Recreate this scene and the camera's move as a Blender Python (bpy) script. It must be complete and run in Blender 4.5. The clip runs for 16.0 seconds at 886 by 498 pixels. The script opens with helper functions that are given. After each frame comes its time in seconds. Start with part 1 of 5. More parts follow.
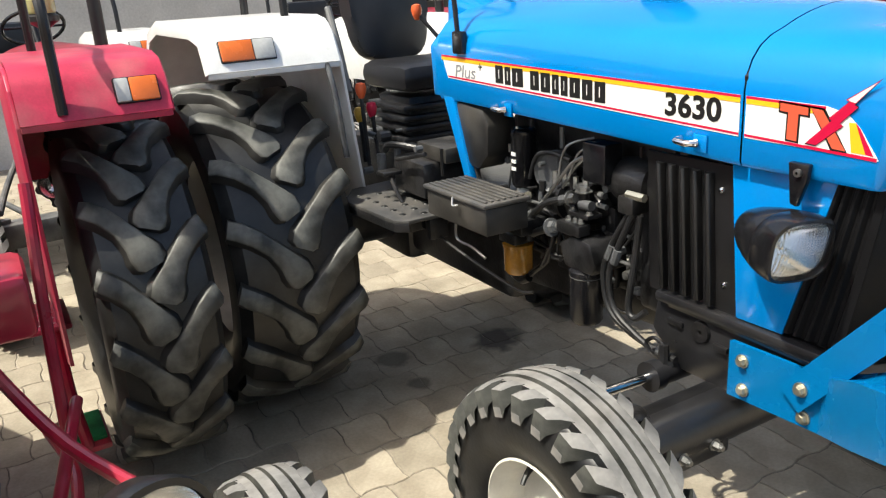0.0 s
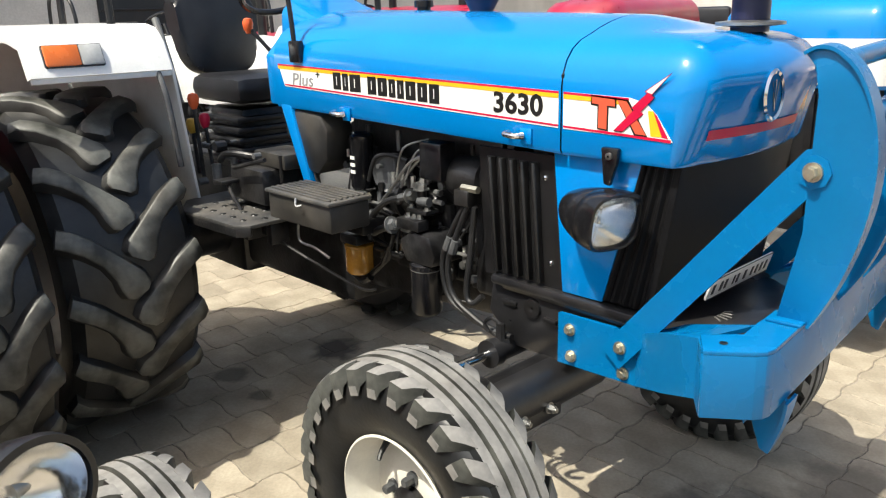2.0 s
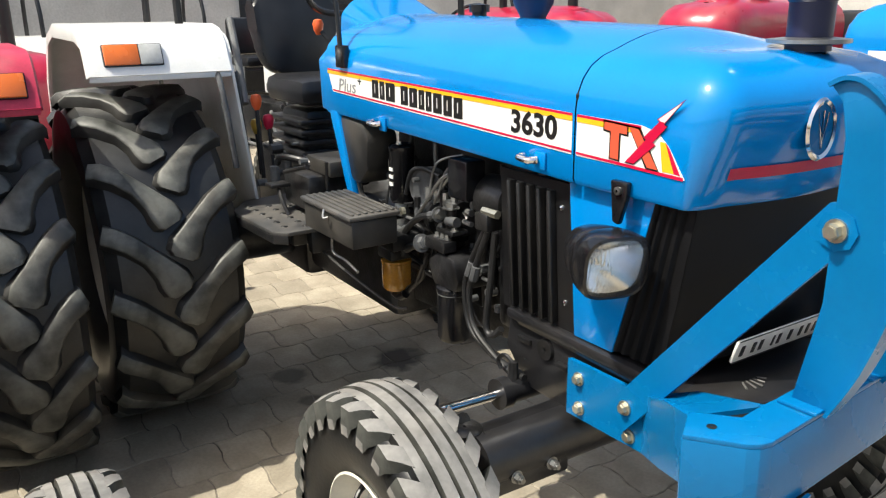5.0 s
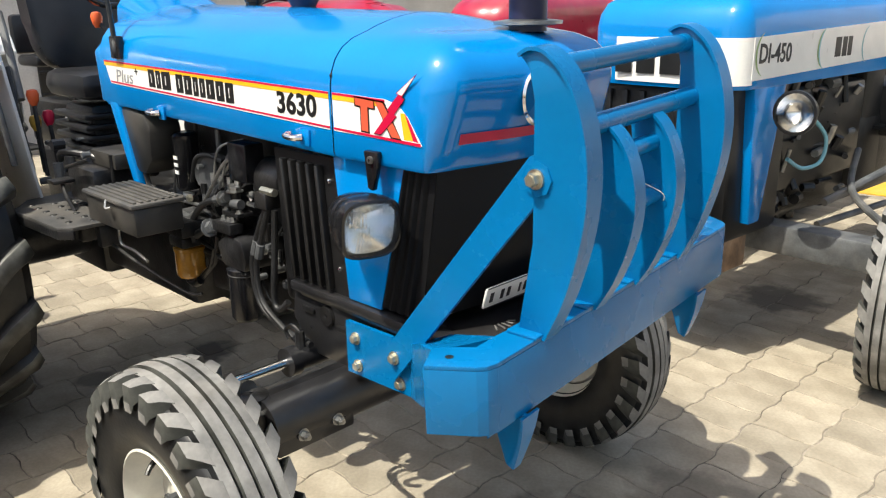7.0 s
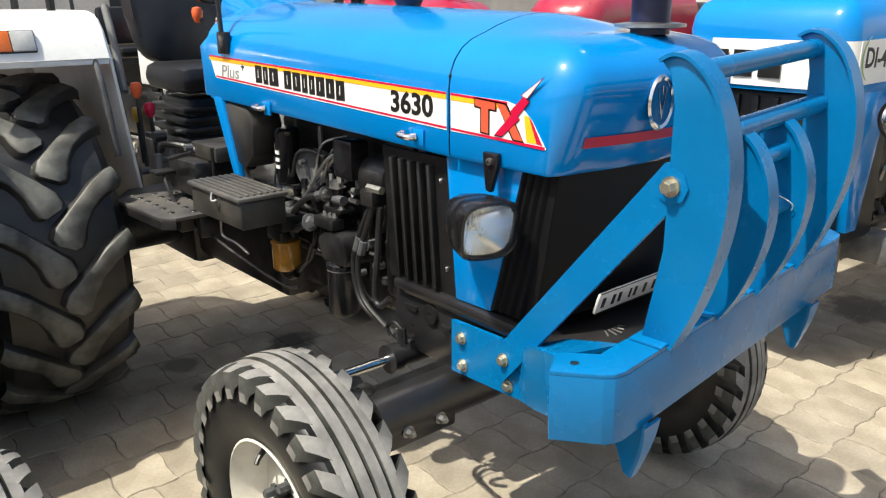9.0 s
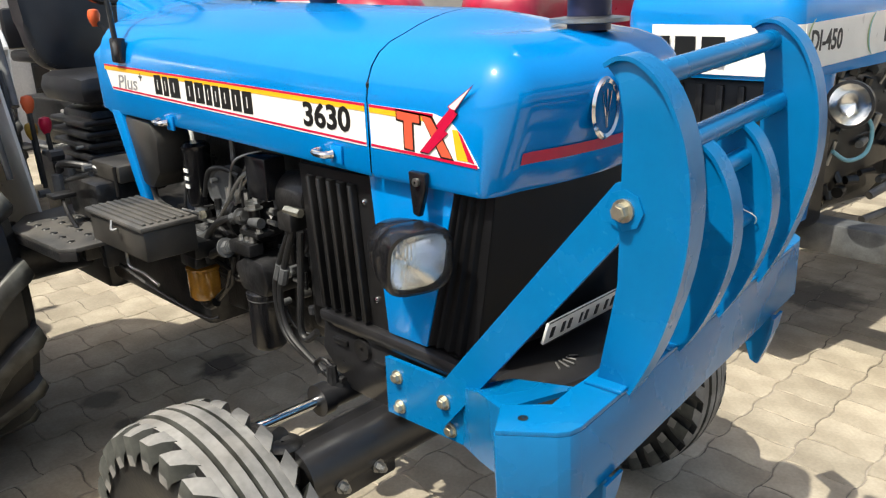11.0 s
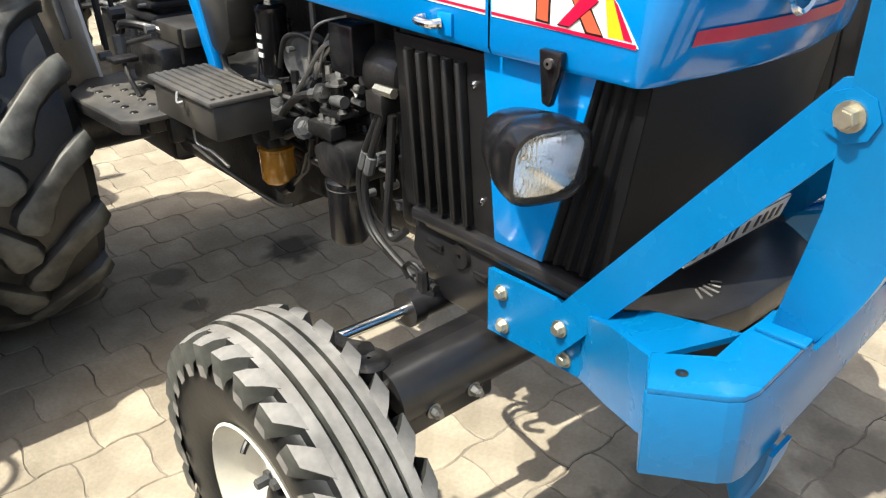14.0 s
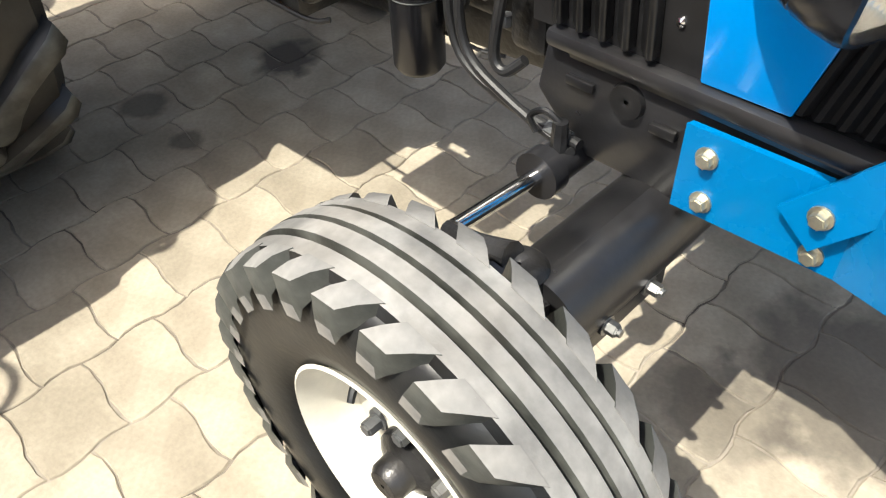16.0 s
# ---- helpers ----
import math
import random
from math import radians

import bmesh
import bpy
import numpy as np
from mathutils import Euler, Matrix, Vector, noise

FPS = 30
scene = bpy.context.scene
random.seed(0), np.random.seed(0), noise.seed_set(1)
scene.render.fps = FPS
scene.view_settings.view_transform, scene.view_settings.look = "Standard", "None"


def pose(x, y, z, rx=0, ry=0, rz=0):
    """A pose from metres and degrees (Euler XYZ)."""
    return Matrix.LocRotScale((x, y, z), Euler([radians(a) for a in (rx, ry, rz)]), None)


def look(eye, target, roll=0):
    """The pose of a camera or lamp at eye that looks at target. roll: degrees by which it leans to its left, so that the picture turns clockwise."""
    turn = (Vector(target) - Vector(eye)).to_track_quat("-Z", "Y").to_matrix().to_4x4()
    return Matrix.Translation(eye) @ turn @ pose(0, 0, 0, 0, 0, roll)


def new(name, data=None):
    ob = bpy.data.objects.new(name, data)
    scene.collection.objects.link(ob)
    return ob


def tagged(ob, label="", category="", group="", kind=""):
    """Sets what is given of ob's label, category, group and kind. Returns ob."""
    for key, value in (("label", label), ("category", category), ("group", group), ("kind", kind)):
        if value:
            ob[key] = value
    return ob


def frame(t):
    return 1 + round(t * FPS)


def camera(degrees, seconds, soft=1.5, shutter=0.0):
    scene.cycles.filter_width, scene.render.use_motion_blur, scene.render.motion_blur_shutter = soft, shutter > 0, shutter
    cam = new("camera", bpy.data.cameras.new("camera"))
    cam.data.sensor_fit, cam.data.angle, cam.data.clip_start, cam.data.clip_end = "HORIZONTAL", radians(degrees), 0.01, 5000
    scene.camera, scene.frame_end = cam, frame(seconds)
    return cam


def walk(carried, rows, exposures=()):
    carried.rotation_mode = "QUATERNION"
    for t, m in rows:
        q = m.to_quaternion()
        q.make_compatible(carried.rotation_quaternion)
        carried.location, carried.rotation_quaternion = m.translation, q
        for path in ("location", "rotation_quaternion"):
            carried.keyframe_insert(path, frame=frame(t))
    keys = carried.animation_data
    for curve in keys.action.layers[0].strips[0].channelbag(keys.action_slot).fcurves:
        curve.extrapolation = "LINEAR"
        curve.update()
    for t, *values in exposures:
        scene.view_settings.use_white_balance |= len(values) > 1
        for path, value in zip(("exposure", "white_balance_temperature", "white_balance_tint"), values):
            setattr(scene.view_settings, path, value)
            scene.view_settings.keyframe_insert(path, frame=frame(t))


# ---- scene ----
cam = camera(58.8, 16.0, soft=1.2)
PATH = [
    (0, (1.272, -1.781, 1.731), (-0.378, -0.848, 1.092), -3.6),
    (0.5, (1.324, -1.836, 1.677), (-0.296, -0.825, 1.081), -2.0),
    (1, (1.364, -2.002, 1.66), (-0.085, -0.769, 1.045), 0.0),
    (1.5, (1.365, -2.021, 1.649), (-0.011, -0.726, 0.993), 0.3),
    (2, (1.35, -1.928, 1.655), (-0.048, -0.618, 1.08), -1.5),
    (2.5, (1.335, -1.74, 1.681), (-0.156, -0.506, 1.179), -2.4),
    (3, (1.312, -1.637, 1.699), (-0.174, -0.416, 1.151), -2.1),
    (3.2, (1.283, -1.615, 1.701), (-0.241, -0.447, 1.141), -3.1),
    (5.3, (1.493, -1.529, 1.669), (-0.126, -0.506, 1.091), -0.6),
    (5.5, (1.542, -1.529, 1.66), (-0.025, -0.451, 1.04), 0.0),
    (6, (1.604, -1.526, 1.641), (0.098, -0.411, 0.943), -0.7),
    (6.5, (1.63, -1.512, 1.645), (0.216, -0.265, 0.978), -0.9),
    (7, (1.655, -1.502, 1.651), (0.297, -0.157, 1.062), -1.0),
    (7.5, (1.687, -1.516, 1.657), (0.356, -0.141, 1.077), -1.2),
    (8, (1.668, -1.552, 1.658), (0.195, -0.338, 1.061), -1.2),
    (8.1, (1.658, -1.573, 1.66), (0.155, -0.393, 1.072), -1.6),
    (8.2, (1.653, -1.572, 1.662), (0.108, -0.437, 1.092), -0.7),
    (10.3, (1.372, -1.681, 1.669), (0.161, -0.244, 0.985), 0.1),
    (10.5, (1.372, -1.625, 1.669), (0.117, -0.217, 1.003), -1.2),
    (11, (1.399, -1.412, 1.687), (0.051, -0.075, 1.056), -2.1),
    (11.5, (1.435, -1.253, 1.697), (0.176, 0.172, 1.079), -3.3),
    (12, (1.472, -1.209, 1.703), (0.299, 0.31, 1.139), -4.9),
    (12.5, (1.477, -1.207, 1.693), (0.325, 0.309, 1.079), -4.5),
    (13, (1.458, -1.215, 1.666), (0.218, 0.18, 0.947), -3.4),
    (13.3, (1.401, -1.235, 1.649), (0.049, 0.013, 0.865), -4.3),
    (13.5, (1.347, -1.237, 1.648), (-0.032, -0.065, 0.798), -4.1),
    (14, (1.115, -1.3, 1.633), (-0.247, -0.158, 0.717), -1.1),
    (14.5, (0.927, -1.351, 1.633), (-0.319, -0.145, 0.636), -0.6),
    (15, (0.791, -1.267, 1.62), (-0.517, -0.169, 0.58), -0.6),
    (15.5, (0.64, -1.158, 1.564), (-0.677, -0.209, 0.395), -1.1),
    (16, (0.506, -1.19, 1.501), (-0.541, -0.198, 0.116), -2.8),
]
EXPOSURES = [(0, 0.54, 6700, 5), (3, 0.56, 6700, 5), (5.5, 0.52, 6700, 5), (7, 0.50, 6700, 5), (11, 0.46, 6700, 5), (12.5, 0.24, 6700, 5), (13.4, 0.56, 6700, 5), (14, 0.86, 6700, 5), (14.5, 1.06, 6700, 5), (15.3, 1.16, 6650, 5), (16, 0.98, 6600, 5)]
walk(cam, [(t, look(eye, target, roll)) for t, eye, target, roll in PATH], EXPOSURES)

# ---- light ----
# shadows move +0.08 m in x and +0.55 m in y for each metre of height
sun = new("sun", bpy.data.lights.new("sun", "SUN"))
sun.data.energy, sun.data.angle, sun.data.color = 4.5, radians(0.53), (1.0, 0.95, 0.87)
sun.matrix_world = look((-0.08 * 9, -0.55 * 9, 9), (0, 0, 0))
sky = bpy.data.worlds.new("sky")
scene.world = sky
sky.use_nodes = True
sn = sky.node_tree.nodes
air = sn.new("ShaderNodeTexSky")
air.sky_type, air.sun_disc = "NISHITA", False
air.sun_elevation, air.sun_rotation = math.atan2(1, 0.556), math.atan2(-0.08, -0.55)
air.dust_density, air.ozone_density = 4.0, 0.6
sky.node_tree.links.new(air.outputs[0], sn["Background"].inputs[0])
sn["Background"].inputs[1].default_value = 0.15


# ---- materials ----
def material(name, color, rough=0.5, metal=0.0, vary=0.25, scale=12.0, bump=0.1, fine=140.0, coat=0.0, second=None, dust=0.0, spec=0.5):
    """Noise at two scales on the colour and the roughness, and a fine relief. second: the colour of worn or dirty patches."""
    m = bpy.data.materials.new(name)
    m.use_nodes = True
    nt = m.node_tree
    n, link = nt.nodes, nt.links.new
    b = n["Principled BSDF"]
    b.inputs["Metallic"].default_value = metal
    b.inputs["Specular IOR Level"].default_value = spec
    b.inputs["Coat Weight"].default_value = coat
    b.inputs["Coat Roughness"].default_value = 0.06
    tc = n.new("ShaderNodeTexCoord")
    big, small = n.new("ShaderNodeTexNoise"), n.new("ShaderNodeTexNoise")
    big.inputs["Scale"].default_value, small.inputs["Scale"].default_value = scale, fine
    big.inputs["Detail"].default_value, small.inputs["Detail"].default_value = 6, 3
    for x in (big, small):
        link(tc.outputs["Object"], x.inputs["Vector"])
    ramp = n.new("ShaderNodeValToRGB")
    ramp.color_ramp.elements[0].position, ramp.color_ramp.elements[1].position = 0.38, 0.68
    ramp.color_ramp.elements[0].color = (*[c * (1 - vary) for c in color], 1)
    ramp.color_ramp.elements[1].color = (*(second or [min(1, c * (1 + vary)) for c in color]), 1)
    link(big.outputs["Fac"], ramp.inputs["Fac"])
    mix = n.new("ShaderNodeMix")
    mix.data_type, mix.blend_type = "RGBA", "MULTIPLY"
    mix.inputs["Factor"].default_value = 0.35 if vary > 0.1 else 0.1
    link(ramp.outputs["Color"], mix.inputs["A"])
    link(small.outputs["Fac"], mix.inputs["B"])
    out = mix.outputs["Result"]
    if dust:
        # settled dust in patches
        d = n.new("ShaderNodeTexNoise")
        d.inputs["Scale"].default_value, d.inputs["Detail"].default_value = 5.0, 9
        link(tc.outputs["Object"], d.inputs["Vector"])
        r = n.new("ShaderNodeMapRange")
        r.inputs[1].default_value, r.inputs[2].default_value, r.inputs[4].default_value = 0.45, 0.75, dust
        link(d.outputs["Fac"], r.inputs[0])
        dm = n.new("ShaderNodeMix")
        dm.data_type = "RGBA"
        dm.inputs["B"].default_value = (0.42, 0.37, 0.30, 1)
        link(r.outputs[0], dm.inputs["Factor"])
        link(out, dm.inputs["A"])
        out = dm.outputs["Result"]
    link(out, b.inputs["Base Color"])
    rr = n.new("ShaderNodeMapRange")
    rr.inputs[3].default_value, rr.inputs[4].default_value = max(0.03, rough - 0.08), min(1, rough + 0.1)
    link(big.outputs["Fac"], rr.inputs[0])
    link(rr.outputs[0], b.inputs["Roughness"])
    if bump:
        bp = n.new("ShaderNodeBump")
        bp.inputs["Strength"].default_value, bp.inputs["Distance"].default_value = bump, 0.003
        link(small.outputs["Fac"], bp.inputs["Height"])
        link(bp.outputs[0], b.inputs["Normal"])
    return m


BLUE = material("hood_blue_paint", (0.0002, 0.205, 0.585), 0.15, vary=0.05, bump=0.01, coat=0.3, scale=3, spec=0.4)
BLUE_BRUSHED = material("brushed_on_blue_paint", (0.0004, 0.135, 0.35), 0.26, vary=0.06, bump=0.16, fine=45, coat=0.06, scale=6, spec=0.3)
NAVY = material("navy_plastic", (0.012, 0.014, 0.05), 0.35, vary=0.1, bump=0.03)
DUSTY_LID = material("dusty_grey_lid", (0.05, 0.05, 0.05), 0.55, vary=0.3, bump=0.15, dust=0.22)
WHITE = material("white_paint", (0.80, 0.80, 0.78), 0.3, vary=0.05, bump=0.02, coat=0.4, dust=0.12)
CREAM = material("cream_rim_paint", (0.72, 0.69, 0.60), 0.4, vary=0.08, bump=0.04, dust=0.35)
RED = material("red_paint", (0.36, 0.004, 0.032), 0.3, vary=0.1, bump=0.02, coat=0.4, dust=0.12)
PINK = material("faded_red_paint", (0.50, 0.022, 0.070), 0.4, vary=0.15, bump=0.03, dust=0.24)
SATIN = material("satin_black_enamel", (0.017, 0.017, 0.019), 0.3, vary=0.2, bump=0.12, fine=60, dust=0.03)
BLACK = material("black_paint", (0.009, 0.009, 0.010), 0.35, vary=0.3, bump=0.08, dust=0.02)
PLASTIC = material("black_plastic", (0.011, 0.011, 0.013), 0.22, vary=0.2, bump=0.03, fine=220)
IRON = material("oily_cast_iron", (0.030, 0.030, 0.032), 0.32, metal=0.4, vary=0.6, bump=0.4, fine=90, dust=0.06)
GREY_IRON = material("grey_cast_iron", (0.12, 0.125, 0.13), 0.5, metal=0.2, vary=0.3, bump=0.2, dust=0.25)
GREASE = material("dusty_black_sheet", (0.018, 0.018, 0.018), 0.45, vary=0.4, bump=0.15, dust=0.12)
CHROME = material("chrome", (0.75, 0.75, 0.76), 0.12, metal=1.0, vary=0.05, bump=0.0)
ZINC = material("zinc_bolt", (0.62, 0.59, 0.48), 0.35, metal=0.85, vary=0.2, bump=0.1)
STEEL = material("steel_fitting", (0.45, 0.45, 0.44), 0.35, metal=0.9, vary=0.3, bump=0.1)
RUBBER = material("black_rubber", (0.014, 0.015, 0.016), 0.4, vary=0.4, bump=0.2, fine=80, dust=0.06)
# tread tops: wear and dust, with some sunlight put into the paler colour
TREAD = material("worn_dusty_sunlit_rubber", (0.195, 0.190, 0.182), 0.7, vary=0.25, bump=0.3, fine=70, dust=0.25, second=(0.30, 0.292, 0.275))
TREAD_DARK = material("scuffed_rubber", (0.050, 0.054, 0.049), 0.5, vary=0.5, bump=0.3, fine=70, dust=0.10, second=(0.13, 0.133, 0.12))
HOSE = material("hose_rubber", (0.014, 0.014, 0.015), 0.5, vary=0.3, bump=0.1)
VINYL = material("black_vinyl", (0.014, 0.014, 0.016), 0.36, vary=0.25, bump=0.15, fine=180)
AMBER = material("amber_plastic", (0.75, 0.16, 0.02), 0.25, vary=0.08, bump=0.05, coat=0.5)
CLEAR = material("clear_ribbed_plastic", (0.55, 0.55, 0.53), 0.2, vary=0.12, bump=0.2, fine=60, coat=0.5)
ORANGE = material("orange_plastic", (0.75, 0.12, 0.03), 0.35, vary=0.08, bump=0.02)
YELLOW = material("yellow_paint", (0.72, 0.42, 0.03), 0.5, vary=0.12, bump=0.05, dust=0.2)
FUEL = material("amber_filter_bowl", (0.50, 0.23, 0.03), 0.15, vary=0.2, bump=0.0, coat=0.6)
PALE_BOWL = material("pale_yellow_bowl", (0.52, 0.50, 0.22), 0.2, vary=0.12, bump=0.0, coat=0.4)
DECAL = material("white_decal", (0.82, 0.81, 0.77), 0.3, vary=0.03, bump=0.0)
INK = material("black_decal", (0.012, 0.012, 0.012), 0.35, vary=0.1, bump=0.0)
DECAL_GREY = material("grey_decal", (0.26, 0.26, 0.27), 0.35, vary=0.06, bump=0.0)
DECAL_RED = material("red_decal", (0.52, 0.005, 0.045), 0.3, vary=0.06, bump=0.0)
DECAL_ORANGE = material("red_orange_decal", (0.66, 0.10, 0.05), 0.3, vary=0.06, bump=0.0)
DECAL_YELLOW = material("yellow_decal", (0.82, 0.46, 0.02), 0.3, vary=0.06, bump=0.0)
DECAL_GREEN = material("green_decal", (0.30, 0.42, 0.16), 0.35, vary=0.06, bump=0.0)
DECAL_TEAL = material("teal_decal", (0.22, 0.48, 0.55), 0.35, vary=0.06, bump=0.0)
GREEN = material("green_mat", (0.03, 0.30, 0.09), 0.9, vary=0.4, bump=0.8, fine=300)
WALLPAINT = material("whitewashed_wall", (0.62, 0.60, 0.57), 0.85, vary=0.12, bump=0.3, scale=2.0, fine=40)
WOOD = material("rough_timber", (0.26, 0.16, 0.09), 0.8, vary=0.35, bump=0.4, fine=60, dust=0.3)
REFLECTOR = material("lamp_reflector", (0.97, 0.97, 0.95), 0.14, metal=1.0, vary=0.05, bump=0.25, fine=60)


def glass(name):
    m = bpy.data.materials.new(name)
    m.use_nodes = True
    b = m.node_tree.nodes["Principled BSDF"]
    b.inputs["Transmission Weight"].default_value, b.inputs["Roughness"].default_value = 1.0, 0.04
    b.inputs["IOR"].default_value = 1.22
    w = m.node_tree.nodes.new("ShaderNodeTexWave")
    w.inputs["Scale"].default_value, w.bands_direction = 38.0, "Y"
    tc = m.node_tree.nodes.new("ShaderNodeTexCoord")
    bp = m.node_tree.nodes.new("ShaderNodeBump")
    bp.inputs["Strength"].default_value, bp.inputs["Distance"].default_value = 0.35, 0.004
    m.node_tree.links.new(tc.outputs["Object"], w.inputs["Vector"])
    m.node_tree.links.new(w.outputs["Fac"], bp.inputs["Height"])
    m.node_tree.links.new(bp.outputs[0], b.inputs["Normal"])
    return m


GLASS = glass("fluted_glass")


def mesh_weave():
    """Black grille cloth with a fine woven relief."""
    m = material("black_mesh_grille", (0.006, 0.006, 0.007), 0.5, vary=0.2, bump=0.0, spec=0.2)
    nt = m.node_tree
    ck = nt.nodes.new("ShaderNodeTexChecker")
    ck.inputs["Scale"].default_value = 320.0
    tc = nt.nodes.new("ShaderNodeTexCoord")
    bp = nt.nodes.new("ShaderNodeBump")
    bp.inputs["Strength"].default_value, bp.inputs["Distance"].default_value = 0.5, 0.002
    nt.links.new(tc.outputs["Object"], ck.inputs["Vector"])
    nt.links.new(ck.outputs["Fac"], bp.inputs["Height"])
    nt.links.new(bp.outputs[0], nt.nodes["Principled BSDF"].inputs["Normal"])
    return m


MESH = mesh_weave()


def paving():
    """Dusty cement pavers: each a little different, with oil stains and other dark blotches."""
    m = material("cement_paver", (0.415, 0.357, 0.270), 0.85, vary=0.18, bump=0.55, scale=5.0, fine=70, second=(0.49, 0.428, 0.332))
    nt = m.node_tree
    n, link = nt.nodes, nt.links.new
    b = n["Principled BSDF"]
    src = b.inputs["Base Color"].links[0].from_socket
    info = n.new("ShaderNodeObjectInfo")
    geo = n.new("ShaderNodeNewGeometry")
    add = n.new("ShaderNodeMath")
    link(info.outputs["Random"], add.inputs[0])
    link(geo.outputs["Random Per Island"], add.inputs[1])
    fr = n.new("ShaderNodeMath")
    fr.operation = "FRACT"
    link(add.outputs[0], fr.inputs[0])
    mr = n.new("ShaderNodeMapRange")
    mr.inputs[3].default_value, mr.inputs[4].default_value = 0.80, 1.06
    link(fr.outputs[0], mr.inputs[0])
    mul = n.new("ShaderNodeMix")
    mul.data_type, mul.blend_type = "RGBA", "MULTIPLY"
    mul.inputs["Factor"].default_value = 1
    link(src, mul.inputs["A"])
    link(mr.outputs[0], mul.inputs["B"])
    out = mul.outputs["Result"]
    warp = n.new("ShaderNodeTexNoise")
    warp.inputs["Scale"].default_value, warp.inputs["Detail"].default_value = 9.0, 5
    link(geo.outputs["Position"], warp.inputs["Vector"])
    for x, y, r, k in ((-1.78, 0.22, 0.13, 0.85), (-1.90, -0.31, 0.09, 0.6), (-1.61, -0.32, 0.06, 0.6), (0.0, 2.88, 0.24, 0.7), (0.40, 0.22, 0.30, 0.62), (0.62, 0.75, 0.24, 0.45), (0.20, -0.05, 0.16, 0.5)):
        dist = n.new("ShaderNodeVectorMath")
        dist.operation = "DISTANCE"
        dist.inputs[1].default_value = (x, y, 0)
        link(geo.outputs["Position"], dist.inputs[0])
        wob = n.new("ShaderNodeMath")
        wob.operation = "MULTIPLY_ADD"
        link(warp.outputs["Fac"], wob.inputs[0])
        wob.inputs[1].default_value = -r * 1.3
        link(dist.outputs["Value"], wob.inputs[2])
        f = n.new("ShaderNodeMapRange")
        f.inputs[1].default_value, f.inputs[2].default_value = r * 0.05, r * 0.45
        f.inputs[3].default_value, f.inputs[4].default_value = k, 0.0
        link(wob.outputs[0], f.inputs[0])
        dm = n.new("ShaderNodeMix")
        dm.data_type = "RGBA"
        dm.inputs["B"].default_value = (0.045, 0.038, 0.033, 1)
        link(f.outputs[0], dm.inputs["Factor"])
        link(out, dm.inputs["A"])
        out = dm.outputs["Result"]
    link(out, b.inputs["Base Color"])
    return m


PAVER = paving()
JOINT = material("joint_soil", (0.23, 0.192, 0.150), 0.95, vary=0.5, bump=0.8, scale=1.7, fine=50, second=(0.46, 0.405, 0.335))


# ---- mesh helpers ----
def finish(bm, name, mats, angle=35):
    bmesh.ops.recalc_face_normals(bm, faces=bm.faces[:])
    me = bpy.data.meshes.new(name)
    bm.to_mesh(me)
    bm.free()
    for m in mats if isinstance(mats, (list, tuple)) else [mats]:
        me.materials.append(m)
    me.polygons.foreach_set("use_smooth", [True] * len(me.polygons))
    me.set_sharp_from_angle(angle=radians(angle))
    return me


def part(name, bm, mats, parent, label="", m=None, angle=35):
    ob = new(name, finish(bm, name, mats, angle))
    ob.parent = parent
    if m is not None:
        ob.matrix_basis = m
    if label:
        tagged(ob, label)
    return ob


def thing(name, label, category, group="", m=None, kind=""):
    ob = new(name)
    ob.empty_display_size = 0.1
    if m is not None:
        ob.matrix_basis = m
    return tagged(ob, label, category, group, kind)


def box(lo, hi, bevel=0.006, bm=None, m=None):
    own = bmesh.new()
    bmesh.ops.create_cube(own, size=1)
    for v in own.verts:
        v.co = Vector([lo[i] + (v.co[i] + 0.5) * (hi[i] - lo[i]) for i in range(3)])
    if bevel:
        bmesh.ops.bevel(own, geom=own.edges[:], offset=bevel, segments=2, affect="EDGES", profile=0.5)
    return merged(own, bm, m)


def merged(own, bm, m=None):
    if m is not None:
        bmesh.ops.transform(own, matrix=m, verts=own.verts[:])
    if bm is None:
        return own
    me = bpy.data.meshes.new("t")
    own.to_mesh(me)
    own.free()
    bm.from_mesh(me)
    bpy.data.meshes.remove(me)
    return bm


def prism(pts, axis, d0, d1, bevel=0.0, bm=None, m=None, mat_index=0):
    """A polygon of two coordinates, extruded along the third axis."""
    own = bmesh.new()
    i = "xyz".index(axis)

    def at(p, d):
        c = list(p)
        c.insert(i, d)
        return own.verts.new(c)
    a, b = [at(p, d0) for p in pts], [at(p, d1) for p in pts]
    own.faces.new(a)
    own.faces.new(b[::-1])
    for k in range(len(pts)):
        j = (k + 1) % len(pts)
        own.faces.new((a[j], a[k], b[k], b[j]))
    if bevel:
        bmesh.ops.bevel(own, geom=own.edges[:], offset=bevel, segments=2, affect="EDGES", profile=0.5)
    for f in own.faces:
        f.material_index = mat_index
    return merged(own, bm, m)


